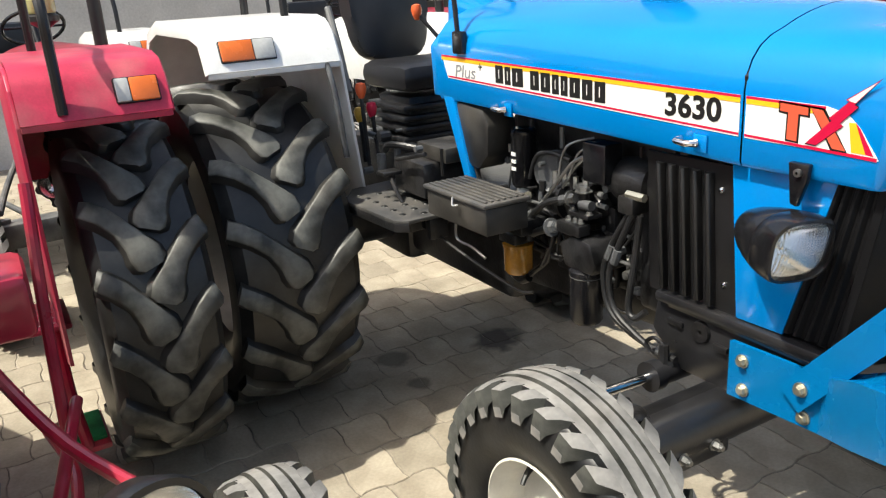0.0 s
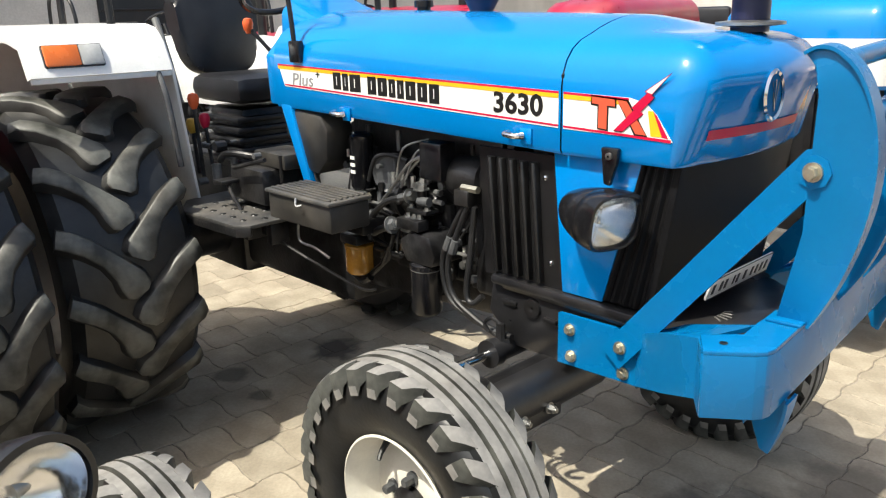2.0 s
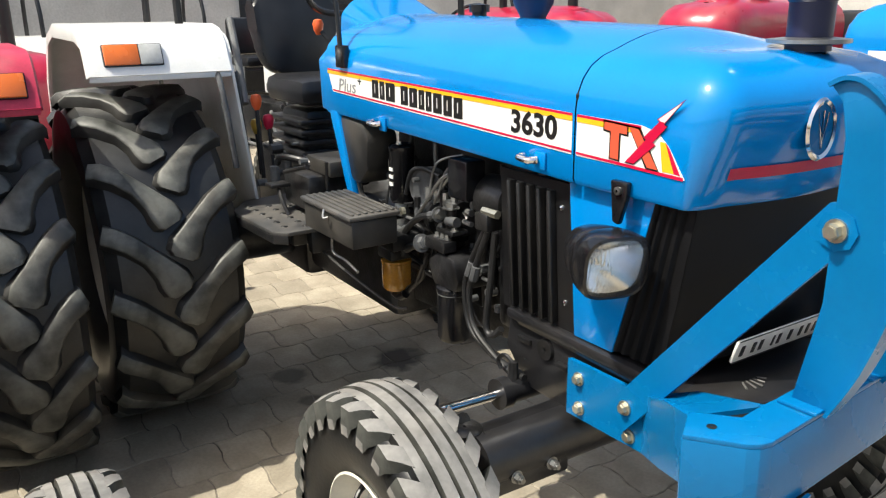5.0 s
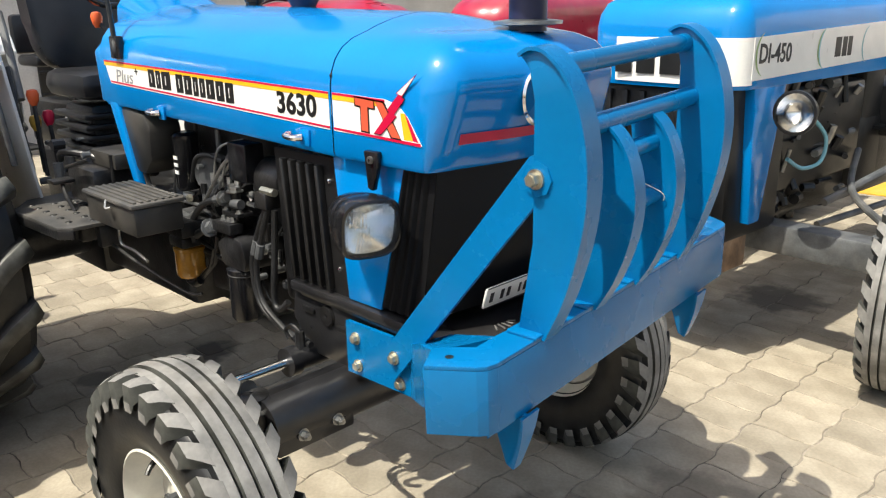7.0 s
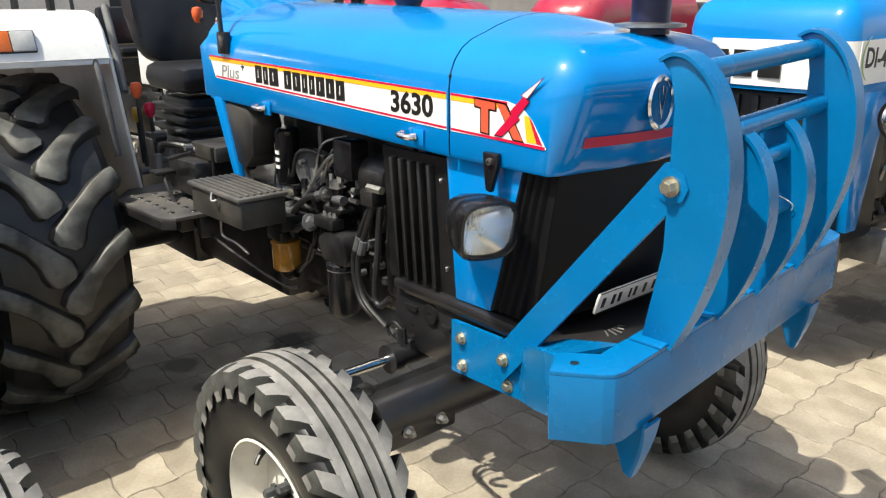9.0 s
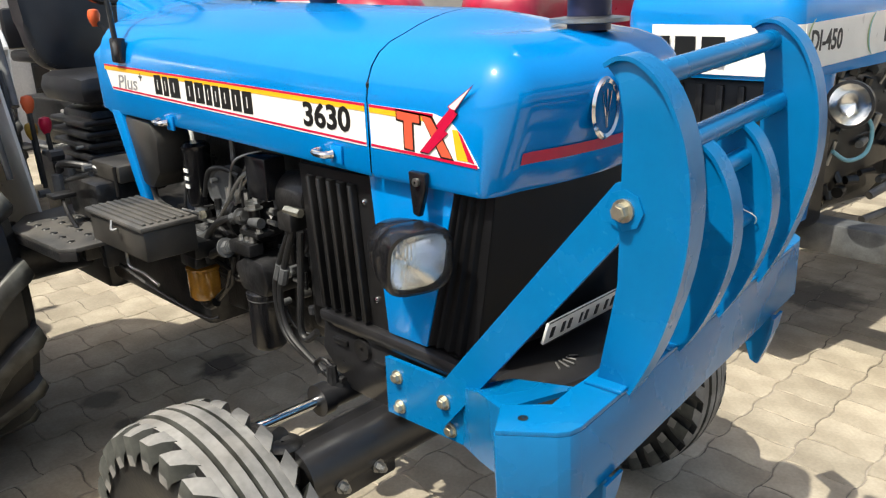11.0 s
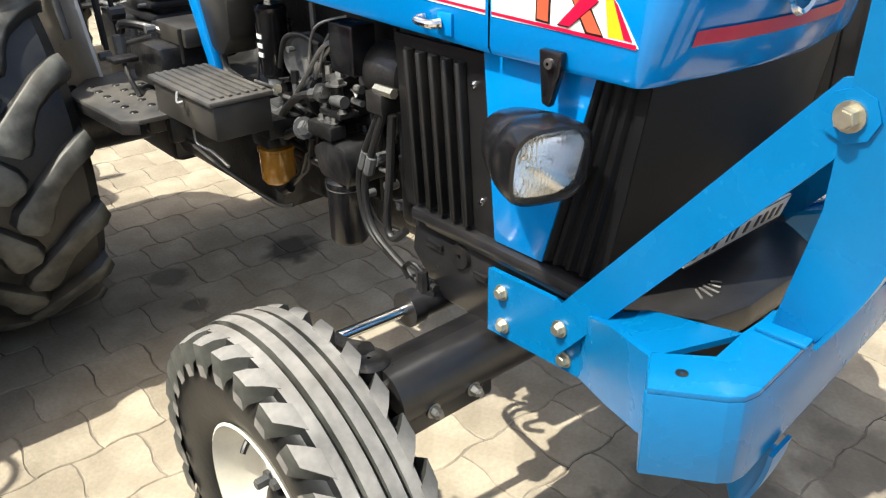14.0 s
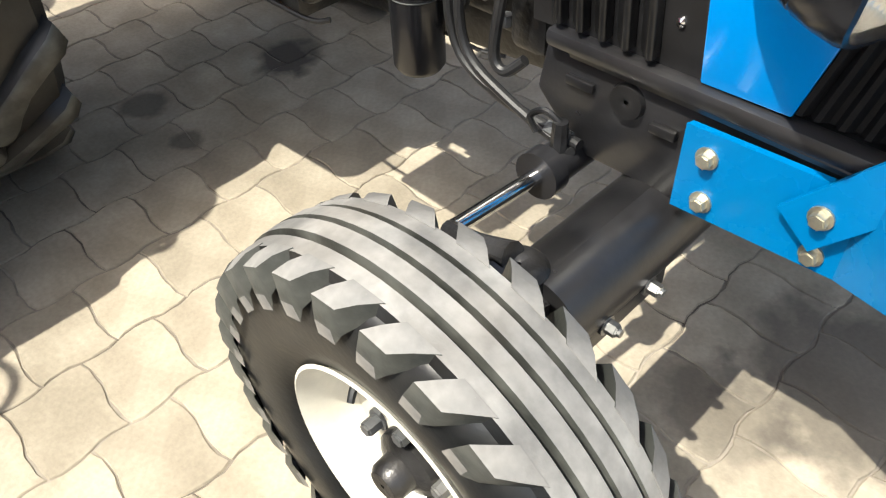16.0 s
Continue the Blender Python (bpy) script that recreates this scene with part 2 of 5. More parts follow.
def tube(pts, r, seg=10, bm=None, smooth=True, mat_index=0):
    """A round tube through the points; r may be one radius or one a point."""
    pts = [Vector(p) for p in pts]
    rad = [r] * len(pts) if isinstance(r, (int, float)) else list(r)
    if smooth and len(pts) > 2:
        fine, fr = [], []
        for i in range(len(pts) - 1):
            p0, p1, p2, p3 = pts[max(0, i - 1)], pts[i], pts[i + 1], pts[min(len(pts) - 1, i + 2)]
            for k in range(6):
                t = k / 6
                fine.append(0.5 * (2 * p1 + (p2 - p0) * t + (2 * p0 - 5 * p1 + 4 * p2 - p3) * t * t + (3 * p1 - p0 - 3 * p2 + p3) * t ** 3))
                fr.append(rad[i] * (1 - t) + rad[i + 1] * t)
        pts, rad = fine + [pts[-1]], fr + [rad[-1]]
    own = bmesh.new() if bm is None else bm
    rings, side = [], None
    for i, p in enumerate(pts):
        d = (pts[min(i + 1, len(pts) - 1)] - pts[max(i - 1, 0)]).normalized()
        if side is None:
            side = d.orthogonal().normalized()
        side = (side - d * side.dot(d)).normalized()
        up = d.cross(side)
        rings.append([own.verts.new(p + (side * math.cos(a) + up * math.sin(a)) * rad[i]) for a in [2 * math.pi * k / seg for k in range(seg)]])
    faces = []
    for a, b in zip(rings, rings[1:]):
        for k in range(seg):
            j = (k + 1) % seg
            faces.append(own.faces.new((a[k], a[j], b[j], b[k])))
    faces += [own.faces.new(rings[0][::-1]), own.faces.new(rings[-1])]
    for f in faces:
        f.material_index = mat_index
    return own


def rod(p, q, r, seg=16, bm=None, mat_index=0):
    return tube([p, q], r, seg, bm, False, mat_index)


def lathe(profile, seg, bm=None, m=None, closed=False, mats=None):
    """Turns (radius, y) pairs round the y axis."""
    own = bmesh.new()
    rings = []
    for r, y in profile:
        rings.append([own.verts.new((r * math.cos(a), y, r * math.sin(a))) for a in [2 * math.pi * k / seg for k in range(seg)]])
    pairs = list(zip(rings, rings[1:])) + ([(rings[-1], rings[0])] if closed else [])
    for n, (a, b) in enumerate(pairs):
        for k in range(seg):
            j = (k + 1) % seg
            f = own.faces.new((a[k], a[j], b[j], b[k]))
            f.material_index = mats[n] if mats else 0
    return merged(own, bm, m)


def hexbolt(p, axis, r, h, bm=None):
    p, d = Vector(p), Vector(axis).normalized()
    own = bmesh.new() if bm is None else bm
    tube([p, p + d * h * 0.25], r * 1.45, 14, own, False)
    tube([p + d * h * 0.25, p + d * h], r, 6, own, False)
    return tube([p + d * h, p + d * h * 1.12], r * 0.8, 6, own, False)


def text_mesh(body, size, m, mat, parent, name="lettering", bold=0.0, shear=0.0, wide=1.0):
    cu = bpy.data.curves.new(name, "FONT")
    cu.body, cu.size, cu.extrude, cu.offset, cu.shear = body, size, 0.0006, bold, shear
    cu.align_x, cu.align_y = "LEFT", "BOTTOM"
    cu.resolution_u = 3
    tmp = new("tmp", cu)
    me = bpy.data.meshes.new_from_object(tmp.evaluated_get(bpy.context.evaluated_depsgraph_get()))
    bpy.data.objects.remove(tmp)
    bpy.data.curves.remove(cu)
    me.materials.clear()
    me.materials.append(mat)
    ob = new(name, me)
    ob.parent = parent
    ob.matrix_basis = m @ Matrix.Diagonal((wide, 1, 1, 1))
    return ob


# ---- wheels, built with their axle along y and their outer face towards -y ----
LUGS = {}


def rear_wheel(parent, centre, R=0.70, W=0.40, rim=CREAM, outer=-1, lugs=17, name="rear_wheel"):
    h = W / 2
    prof = [(R * 0.55, -h * 0.66), (R * 0.62, -h * 0.86), (R * 0.76, -h * 1.0), (R * 0.88, -h * 0.97), (R * 0.935, -h * 0.82), (R * 0.95, -h * 0.4), (R * 0.953, 0)]
    prof = prof + [(r, -y) for r, y in prof[-2::-1]]
    bm = lathe(prof, 64, closed=False)
    # two rows of curved bars that meet in a V, each with a swollen nose by the middle
    line = [(0.0, 0.0, 0.034), (0.022, 0.03, 0.052), (0.075, 0.10, 0.054), (0.13, 0.20, 0.042), (0.21, 0.38, 0.032), (0.29, 0.62, 0.033), (0.345, 0.86, 0.036), (0.37, 1.0, 0.038)]
    w = part(name, bm, [RUBBER], parent, "black ribbed tractor tyre with worn chevron lugs", Matrix.Translation(centre))
    for side in (-1, 1):
        key = ("rear", R, W, side)
        if key not in LUGS:
            bm = bmesh.new()
            cols = []
            for i, (da, fy, wd) in enumerate(line):
                y = side * h * (0.03 + 0.97 * fy)
                drop = max(0.0, fy - 0.62)
                top = R * (1.0 - 0.075 * drop ** 1.5 - 0.18 * max(0, fy - 0.86))
                base_r = R * (0.935 - 0.16 * max(0, fy - 0.8))
                j0, j1 = max(i - 1, 0), min(i + 1, len(line) - 1)
                tx, ty = (line[j1][0] - line[j0][0]) * R, (line[j1][1] - line[j0][1]) * h
                ln = math.hypot(tx, ty)
                na, ny = (-ty / ln) / R, (tx / ln) * side
                quad = []
                for q, r, sp in ((-1, base_r, 1.35), (-1, top - 0.006, 0.98), (-1, top, 0.80), (1, top, 0.80), (1, top - 0.006, 0.98), (1, base_r, 1.35)):
                    aa, yy = da + na * q * wd * sp, y + ny * q * wd * sp
                    yy = max(-h * 1.02, min(h * 1.02, yy))
                    quad.append(bm.verts.new((r * math.cos(aa), yy, r * math.sin(aa))))
                cols.append(quad)
            for p, q in zip(cols, cols[1:]):
                for e in range(5):
                    f = bm.faces.new((p[e], p[e + 1], q[e + 1], q[e]))
                    f.material_index = 1 if e in (1, 2, 3) else 0
            for e in (cols[0], cols[-1]):
                bm.faces.new(e)
            LUGS[key] = finish(bm, "tread_lug", [RUBBER, TREAD_DARK], 50)
        for k in range(lugs):
            o = new("tread_lug", LUGS[key])
            o.parent = w
            o.matrix_basis = pose(0, 0, 0, 0, -360 * (k + (0.5 if side > 0 else 0)) / lugs, 0)
    s = outer
    bm = lathe([(R * 0.57, -h * 0.70), (R * 0.585, -h * 0.74), (R * 0.56, -h * 0.66), (R * 0.52, -h * 0.4), (R * 0.50, -h * 0.1), (R * 0.30, -h * 0.02), (R * 0.16, -h * 0.15), (R * 0.14, -h * 0.3), (0.01, -h * 0.3)], 40, m=Matrix.Diagonal((1, -s, 1, 1)))
    r = part("rim", bm, rim, w, "cream painted steel rim")
    bm = lathe([(R * 0.57, h * 0.70), (R * 0.585, h * 0.74), (R * 0.52, h * 0.4), (R * 0.50, -h * 0.1)], 40, m=Matrix.Diagonal((1, -s, 1, 1)))
    part("inner_rim", bm, rim, w)
    for k in range(8):
        a = 2 * math.pi * k / 8
        part("wheel_nut", hexbolt((R * 0.23 * math.cos(a), s * h * 0.08, R * 0.23 * math.sin(a)), (0, s, 0), 0.014, 0.03), STEEL, w)
    return w


def front_wheel(parent, centre, R=0.420, W=0.20, rim=CREAM, outer=-1, steer=0.0, name="front_wheel", detail=True):
    h = W / 2
    # two middle ribs and two shoulder ribs with grooves between
    half = [(R * 0.48, -h * 0.62), (R * 0.525, -h * 0.80), (R * 0.64, -h * 0.95), (R * 0.78, -h * 1.0), (R * 0.88, -h * 0.93), (R * 0.925, -h * 0.80),
            (R * 0.935, -h * 0.74), (R * 0.980, -h * 0.69), (R * 0.986, -h * 0.43), (R * 0.945, -h * 0.41), (R * 0.945, -h * 0.34), (R * 0.995, -h * 0.32), (R * 0.999, -h * 0.05), (R * 0.958, -h * 0.04), (R * 0.958, 0)]
    prof = half + [(r, -y) for r, y in half[-2::-1]]
    mats = [0] * 7 + [1, 2, 2, 2, 1, 2, 2]
    mats = mats + mats[::-1]
    bm = lathe(prof, 72, mats=mats)
    n = 28
    w = part(name, bm, [RUBBER, TREAD, TREAD_DARK], parent, "dusty ribbed front tyre with square shoulder lugs", pose(*centre, 0, 0, steer))
    for side in (-1, 1):
        key = ("front", R, W, side)
        if key not in LUGS:
            bm = bmesh.new()
            wa = 2 * math.pi / n * 0.31
            rows = []
            for y, lo, hi, sk, sw in ((0.64, 0.93, 0.985, 0.0, 1.15), (0.86, 0.90, 0.976, 0.05, 1.05), (1.05, 0.85, 0.953, 0.10, 0.95), (1.08, 0.79, 0.85, 0.13, 0.75)):
                rows.append([bm.verts.new((R * r * math.cos(sk + d * sw), side * h * y, R * r * math.sin(sk + d * sw))) for d, r in ((-wa, lo), (-wa * 0.85, hi), (wa * 0.85, hi), (wa, lo))])
            for p, q in zip(rows, rows[1:]):
                for e in range(3):
                    f = bm.faces.new((p[e], p[e + 1], q[e + 1], q[e]))
                    f.material_index = 0 if e == 1 and p is not rows[-2] else 1
            bm.faces.new(rows[0])
            bm.faces.new(rows[-1])
            LUGS[key] = finish(bm, "tread_lug", [TREAD, TREAD_DARK], 30)
        for k in range(n):
            o = new("tread_lug", LUGS[key])
            o.parent = w
            o.matrix_basis = pose(0, 0, 0, 0, -360 * (k + (0.5 if side > 0 else 0)) / n, 0)
    s = -outer
    F = Matrix.Diagonal((1, s, 1, 1))
    bm = lathe([(R * 0.500, -h * 0.74), (R * 0.525, -h * 0.84), (R * 0.510, -h * 0.87), (R * 0.482, -h * 0.72), (R * 0.46, -h * 0.45), (R * 0.445, -h * 0.10), (R * 0.42, h * 0.05), (R * 0.33, -h * 0.02), (R * 0.24, -h * 0.20), (R * 0.16, -h * 0.24), (0.005, -h * 0.24)], 48, m=F)
    part("rim", bm, rim, w, "cream painted dished steel rim")
    bm = lathe([(R * 0.50, h * 0.8), (R * 0.47, h * 0.4), (R * 0.445, 0)], 48, m=F)
    part("inner_rim", bm, rim, w)
    if detail:
        bm = lathe([(0.062, -h * 0.2), (0.060, -h * 0.42), (0.050, -h * 0.50), (0.036, -h * 0.55), (0.034, -h * 0.82), (0.026, -h * 0.92), (0.004, -h * 0.92)], 24, m=F)
        part("hub", bm, IRON, w, "oily black wheel hub")
        for k in range(5):
            a = 2 * math.pi * k / 5 + 0.3
            bm = hexbolt((0.083 * math.cos(a), outer * h * 0.2, 0.083 * math.sin(a)), (0, outer, 0), 0.014, 0.032)
            part("wheel_nut", bm, GREY_IRON, w)
        a = 2.1
        p = Vector((R * 0.42 * math.cos(a), outer * h * 0.30, R * 0.44 * math.sin(a)))
        bm = tube([p, p + Vector((-0.02 * math.cos(a), outer * 0.03, -0.02 * math.sin(a))), p + Vector((-0.035 * math.cos(a), outer * 0.045, -0.035 * math.sin(a)))], [0.010, 0.007, 0.006], 8)
        part("valve", bm, RUBBER, w)
    return w


def hood_shell(x0, x1, half, front, corner, zlow, rings, crown, frontness, bow=0.0, rake=0.0, nose=True):
    """A bonnet: a U-shaped plan whose rings climb and step in; rings: (height above the lower edge, inset); rake: how far the nose draws back at its lower edge."""
    def plan(c):
        out = []
        for k in range(9):
            out.append((Vector((x0 + (min(x1, front - c) - x0) * k / 8, -half)), Vector((0, -1)), 0.0))
        if nose:
            for k in range(1, 9):
                a = math.pi / 2 * k / 8
                nrm = Vector((math.sin(a), -math.cos(a)))
                out.append((Vector((front - c, -half + c)) + nrm * c, nrm, math.sin(a)))
            for k in range(1, 5):
                y = (-half + c) * (1 - k / 4)
                out.append((Vector((front + bow * (1 - (y / (half - c)) ** 2), y)), Vector((1, 0)), 1.0))
        return out
    bm = bmesh.new()

    def ring(hh, inset):
        out = []
        for p, nrm, fr in plan(max(corner, inset * (1 + frontness) * 1.25 + 0.01)):
            q = p - nrm * inset * (1 + frontness * fr)
            zl = zlow(p.x)
            out.append(Vector((q.x - rake * fr * max(0.0, 1 - hh / 0.2), q.y, zl + hh)))
        return out
    rows = [ring(h, i) for h, i in rings]
    mirror = lambda v: Vector((v.x, -v.y, v.z))
    full = []
    for row in rows:
        vs = [bm.verts.new(v) for v in row]
        ms = [bm.verts.new(mirror(v)) for v in (row[:-1] if nose else row)]
        full.append(vs + ms[::-1] if nose else (vs, ms))
    if nose:
        for a, b in zip(full, full[1:]):
            for k in range(len(a) - 1):
                bm.faces.new((a[k], a[k + 1], b[k + 1], b[k]))
    else:
        for (a, am), (b, bmm) in zip(full, full[1:]):
            for k in range(len(a) - 1):
                bm.faces.new((a[k], a[k + 1], b[k + 1], b[k]))
                bm.faces.new((am[k + 1], am[k], bmm[k], bmm[k + 1]))
    top = rows[-1]
    grid = []

    def fade(x):
        q = min(1.0, max(0.0, (front - 0.13 - x) / 0.28)) if nose else 1.0
        return q * q * (3 - 2 * q)
    for v in top:
        grid.append([bm.verts.new((v.x, v.y * (1 - 2 * t / 10), v.z + crown * (1 - (1 - 2 * t / 10) ** 2) * fade(v.x))) for t in range(11)])
    for a, b in zip(grid, grid[1:]):
        for k in range(10):
            bm.faces.new((a[k], b[k], b[k + 1], a[k + 1]))
    bmesh.ops.remove_doubles(bm, verts=bm.verts[:], dist=0.0008)
    return bm


def round_lamp(parent, p, r, yaw, name="headlamp", shell=BLACK):
    m = pose(*p, 0, 0, yaw)
    bm = lathe([(0.0006, -r * 0.95), (r * 0.45, -r * 0.9), (r * 0.8, -r * 0.6), (r * 1.0, -r * 0.12), (r * 1.05, 0.0), (r * 1.05, r * 0.18), (r * 0.93, r * 0.2), (r * 0.92, r * 0.02), (r * 0.9, 0)], 36)
    lamp = part(name, bm, shell, parent, "round black headlamp with chipped paint", m)
    bm = lathe([(0.0006, -r * 0.62), (r * 0.4, -r * 0.52), (r * 0.7, -r * 0.25), (r * 0.9, r * 0.08)], 36)
    part("reflector", bm, REFLECTOR, lamp)
    bm = lathe([(r * 0.92, r * 0.14), (r * 0.7, r * 0.20), (r * 0.4, r * 0.24), (0.0006, r * 0.26)], 36)
    lens = part("lens", bm, GLASS, lamp, "fluted clear glass lens")
    lens.visible_shadow = False
    return lamp


# ---- ground and walls ----
base = tagged(new("ground", finish(box((-40, -40, -0.3), (40, 40, -0.0042), 0), "ground", JOINT)), "dusty soil bed under the cement pavers", "ground", kind="structure")


# ---- the blue tractor ----
blue = thing("tractor", "blue farm tractor with white fenders and a brushed-blue front guard", "tractor")
zl = lambda x: 1.30 + 0.035 * min(1.0, max(0.0, (0.1 - x) / 1.2))
RINGS = [(0.0, 0.006), (0.012, 0.0), (0.17, 0.0), (0.205, 0.006), (0.235, 0.019), (0.262, 0.042), (0.282, 0.075), (0.295, 0.115)]
rear_hood = part("rear_hood", hood_shell(-1.235, 0.098, 0.335, 0.56, 0.15, zl, RINGS, 0.045, 0, nose=False), BLUE, blue, "glossy blue sheet-metal bonnet", angle=50)
nose_hood = part("nose_hood", hood_shell(0.103, 0.41, 0.335, 0.502, 0.092, zl, RINGS, 0.045, 0.25, bow=0.03, rake=0.055), BLUE, blue, "glossy blue rounded bonnet nose", angle=50)
part("bonnet_seam", prism([(-0.32, 1.35), (-0.332, 1.50), (-0.28, 1.565), (-0.2, 1.595), (0.0, 1.615), (0.2, 1.595), (0.28, 1.565), (0.332, 1.50), (0.32, 1.35)], "x", 0.096, 0.105), BLACK, blue, "black rubber seal in the bonnet joint")
# rear cowl behind the bonnet, with the instrument hump
bm = prism([(-0.20, 1.55), (-0.19, 1.68), (-0.13, 1.735), (0.13, 1.735), (0.19, 1.68), (0.20, 1.55)], "x", -1.40, -1.02, 0.025)
for v in bm.verts:
    if v.co.x > -1.2:
        v.co.z -= 0.11 * max(0, (v.co.z - 1.6) / 0.12)
part("dash_cowl", bm, BLUE, blue, "blue instrument cowl")
part("rear_bulkhead", prism([(-0.325, 1.34), (-0.33, 1.52), (-0.25, 1.60), (0.25, 1.60), (0.33, 1.52), (0.325, 1.34)], "x", -1.30, -1.232, 0.01), BLUE, blue)
bm = prism([(-1.215, 1.35), (-1.15, 1.35), (-1.02, 0.98), (-1.06, 0.98)], "y", -0.335, -0.31, 0.004)
part("cowl_strut", bm, BLUE, blue, "blue strut under the bonnet")
part("mirror_foot", box((-1.105, -0.353, 1.50), (-1.045, -0.325, 1.575), 0.006), PLASTIC, blue)
part("mirror_stem", tube([(-1.075, -0.345, 1.56), (-1.09, -0.345, 1.70), (-1.12, -0.35, 1.86)], 0.009), PLASTIC, blue)
# side decal
Y = -0.3355


def decal(name, pts, mat, y, label=""):
    return part(name, prism(pts, "y", y - 0.0008, y, 0), mat, blue, label)


top = lambda x: 1.493 - (x + 1.209) * 0.0258
low = lambda x: 1.414 - (x + 1.172) * 0.0373
decal("stripe", [(-1.205, top(-1.2)), (0.092, top(0.09)), (0.092, low(0.09)), (-1.168, low(-1.17))], DECAL, Y, "white decal stripe edged in red and yellow")
decal("stripe", [(0.108, top(0.11)), (0.30, 1.455), (0.345, 1.445), (0.375, 1.420), (0.419, 1.361), (0.108, low(0.10))], DECAL, Y)
for x0, x1 in ((-1.205, 0.092), (0.108, 0.30)):
    decal("stripe_line", [(x0, top(x0)), (x1, top(x1)), (x1, top(x1) - 0.006), (x0, top(x0) - 0.006)], DECAL_RED, Y - 0.001)
    decal("stripe_line", [(x0, top(x0) - 0.006), (x1, top(x1) - 0.006), (x1, top(x1) - 0.017), (x0, top(x0) - 0.017)], DECAL_YELLOW, Y - 0.001)
for x0, x1 in ((-1.165, 0.092), (0.108, 0.415)):
    decal("stripe_line", [(x0, low(x0) + 0.009), (x1, low(x1) + 0.009 + (0.002 if x1 > 0.3 else 0)), (x1, low(x1) + 0.004), (x0, low(x0) + 0.004)], DECAL_RED, Y - 0.001)
text_mesh("Plus", 0.062, pose(-1.122, Y - 0.0015, 1.408, 90, 0, 0), DECAL_GREY, blue, shear=0.15, wide=1.35)
text_mesh("+", 0.05, pose(-0.972, Y - 0.0015, 1.435, 90, 0, 0), INK, blue)
# maker's name as plain upright blocks
xx = -0.868
for wd in (0.052, 0.040, 0.066, 0.0, 0.052, 0.054, 0.040, 0.040, 0.054, 0.052, 0.052):
    if wd == 0:
        xx += 0.028
        continue
    zb = low(xx) + 0.015
    decal("name_block", [(xx, zb), (xx + wd - 0.009, zb), (xx + wd - 0.009, zb + 0.056), (xx, zb + 0.056)], INK, Y - 0.0012)
    decal("name_notch", [(xx + wd * 0.37, zb + 0.014), (xx + wd * 0.43, zb + 0.014), (xx + wd * 0.43, zb + 0.042), (xx + wd * 0.37, zb + 0.042)], DECAL, Y - 0.0022)
    xx += wd
text_mesh("3630", 0.076, pose(-0.134, Y - 0.0015, 1.379, 90, 0, 0), INK, blue, bold=0.0022, wide=1.16)
for (grow, mat, yy) in ((0.004, INK, 0.0010), (0.0, DECAL_ORANGE, 0.0018)):
    g = grow
    decal("letter_t", [(0.196 - g, 1.452 + g), (0.262 + g, 1.448 + g), (0.262 + g, 1.432 - g), (0.240 + g, 1.433 - g), (0.240 + g, 1.376 - g), (0.216 - g, 1.378 - g), (0.216 - g, 1.434 - g), (0.196 - g, 1.436 - g)], mat, Y - yy)
    decal("letter_x", [(0.268 - g, 1.448 + g), (0.294 + g, 1.446 + g), (0.350 + g, 1.371 - g), (0.322 - g, 1.372 - g)], mat, Y - yy)
    z = [(0.262, 1.376), (0.316, 1.428), (0.309, 1.432), (0.349, 1.468), (0.342, 1.471), (0.408, 1.514), (0.360, 1.463), (0.368, 1.459), (0.333, 1.424), (0.341, 1.420), (0.286, 1.375)]
    c = (0.33, 1.44)
    decal("lightning", [(c[0] + (x - c[0]) * (1 + g * 10), c[1] + (q - c[1]) * (1 + g * 10)) for x, q in z], INK if grow else DECAL_RED, Y - yy - 0.001)
decal("lightning_tip", [(0.352, 1.469), (0.347, 1.472), (0.402, 1.509), (0.362, 1.467)], DECAL, Y - 0.0035)
decal("fan", [(0.352, 1.428), (0.366, 1.428), (0.392, 1.370), (0.362, 1.370)], DECAL_YELLOW, Y - 0.001)
decal("fan", [(0.366, 1.428), (0.376, 1.418), (0.408, 1.368), (0.392, 1.370)], DECAL_RED, Y - 0.001)
# chrome latches
for x in (-0.832, -0.045):
    z = 1.342
    bm = tube([(x - 0.028, -0.34, z), (x - 0.026, -0.362, z - 0.002), (x + 0.012, -0.364, z - 0.004), (x + 0.026, -0.345, z - 0.004)], [0.008, 0.007, 0.008, 0.010])
    part("latch", bm, CHROME, blue, "chrome bonnet latch")
    part("latch_plate", box((x + 0.012, -0.342, z - 0.026), (x + 0.052, -0.3345, z + 0.016), 0.002), BLUE, blue)
# badge, red strip on the nose
bm = lathe([(0.044, 0.0), (0.050, 0.006), (0.046, 0.012), (0.040, 0.009)], 36)
badge = part("badge", bm, CHROME, blue, "oval blue maker's badge with a chrome rim", pose(0.520, -0.080, 1.450, 0, 0, -94) @ Matrix.Diagonal((0.85, 1, 1.25, 1)))
part("badge_field", lathe([(0.041, 0.007), (0.004, 0.009)], 36), BLUE_BRUSHED, badge)
for a in (-28, 0, 28):
    part("badge_leaf", rod((0, 0.010, -0.03), (0.034 * math.sin(radians(a)), 0.010, 0.030 * math.cos(radians(a))), 0.0018, 6), CHROME, badge)
bm = bmesh.new()
vs = []
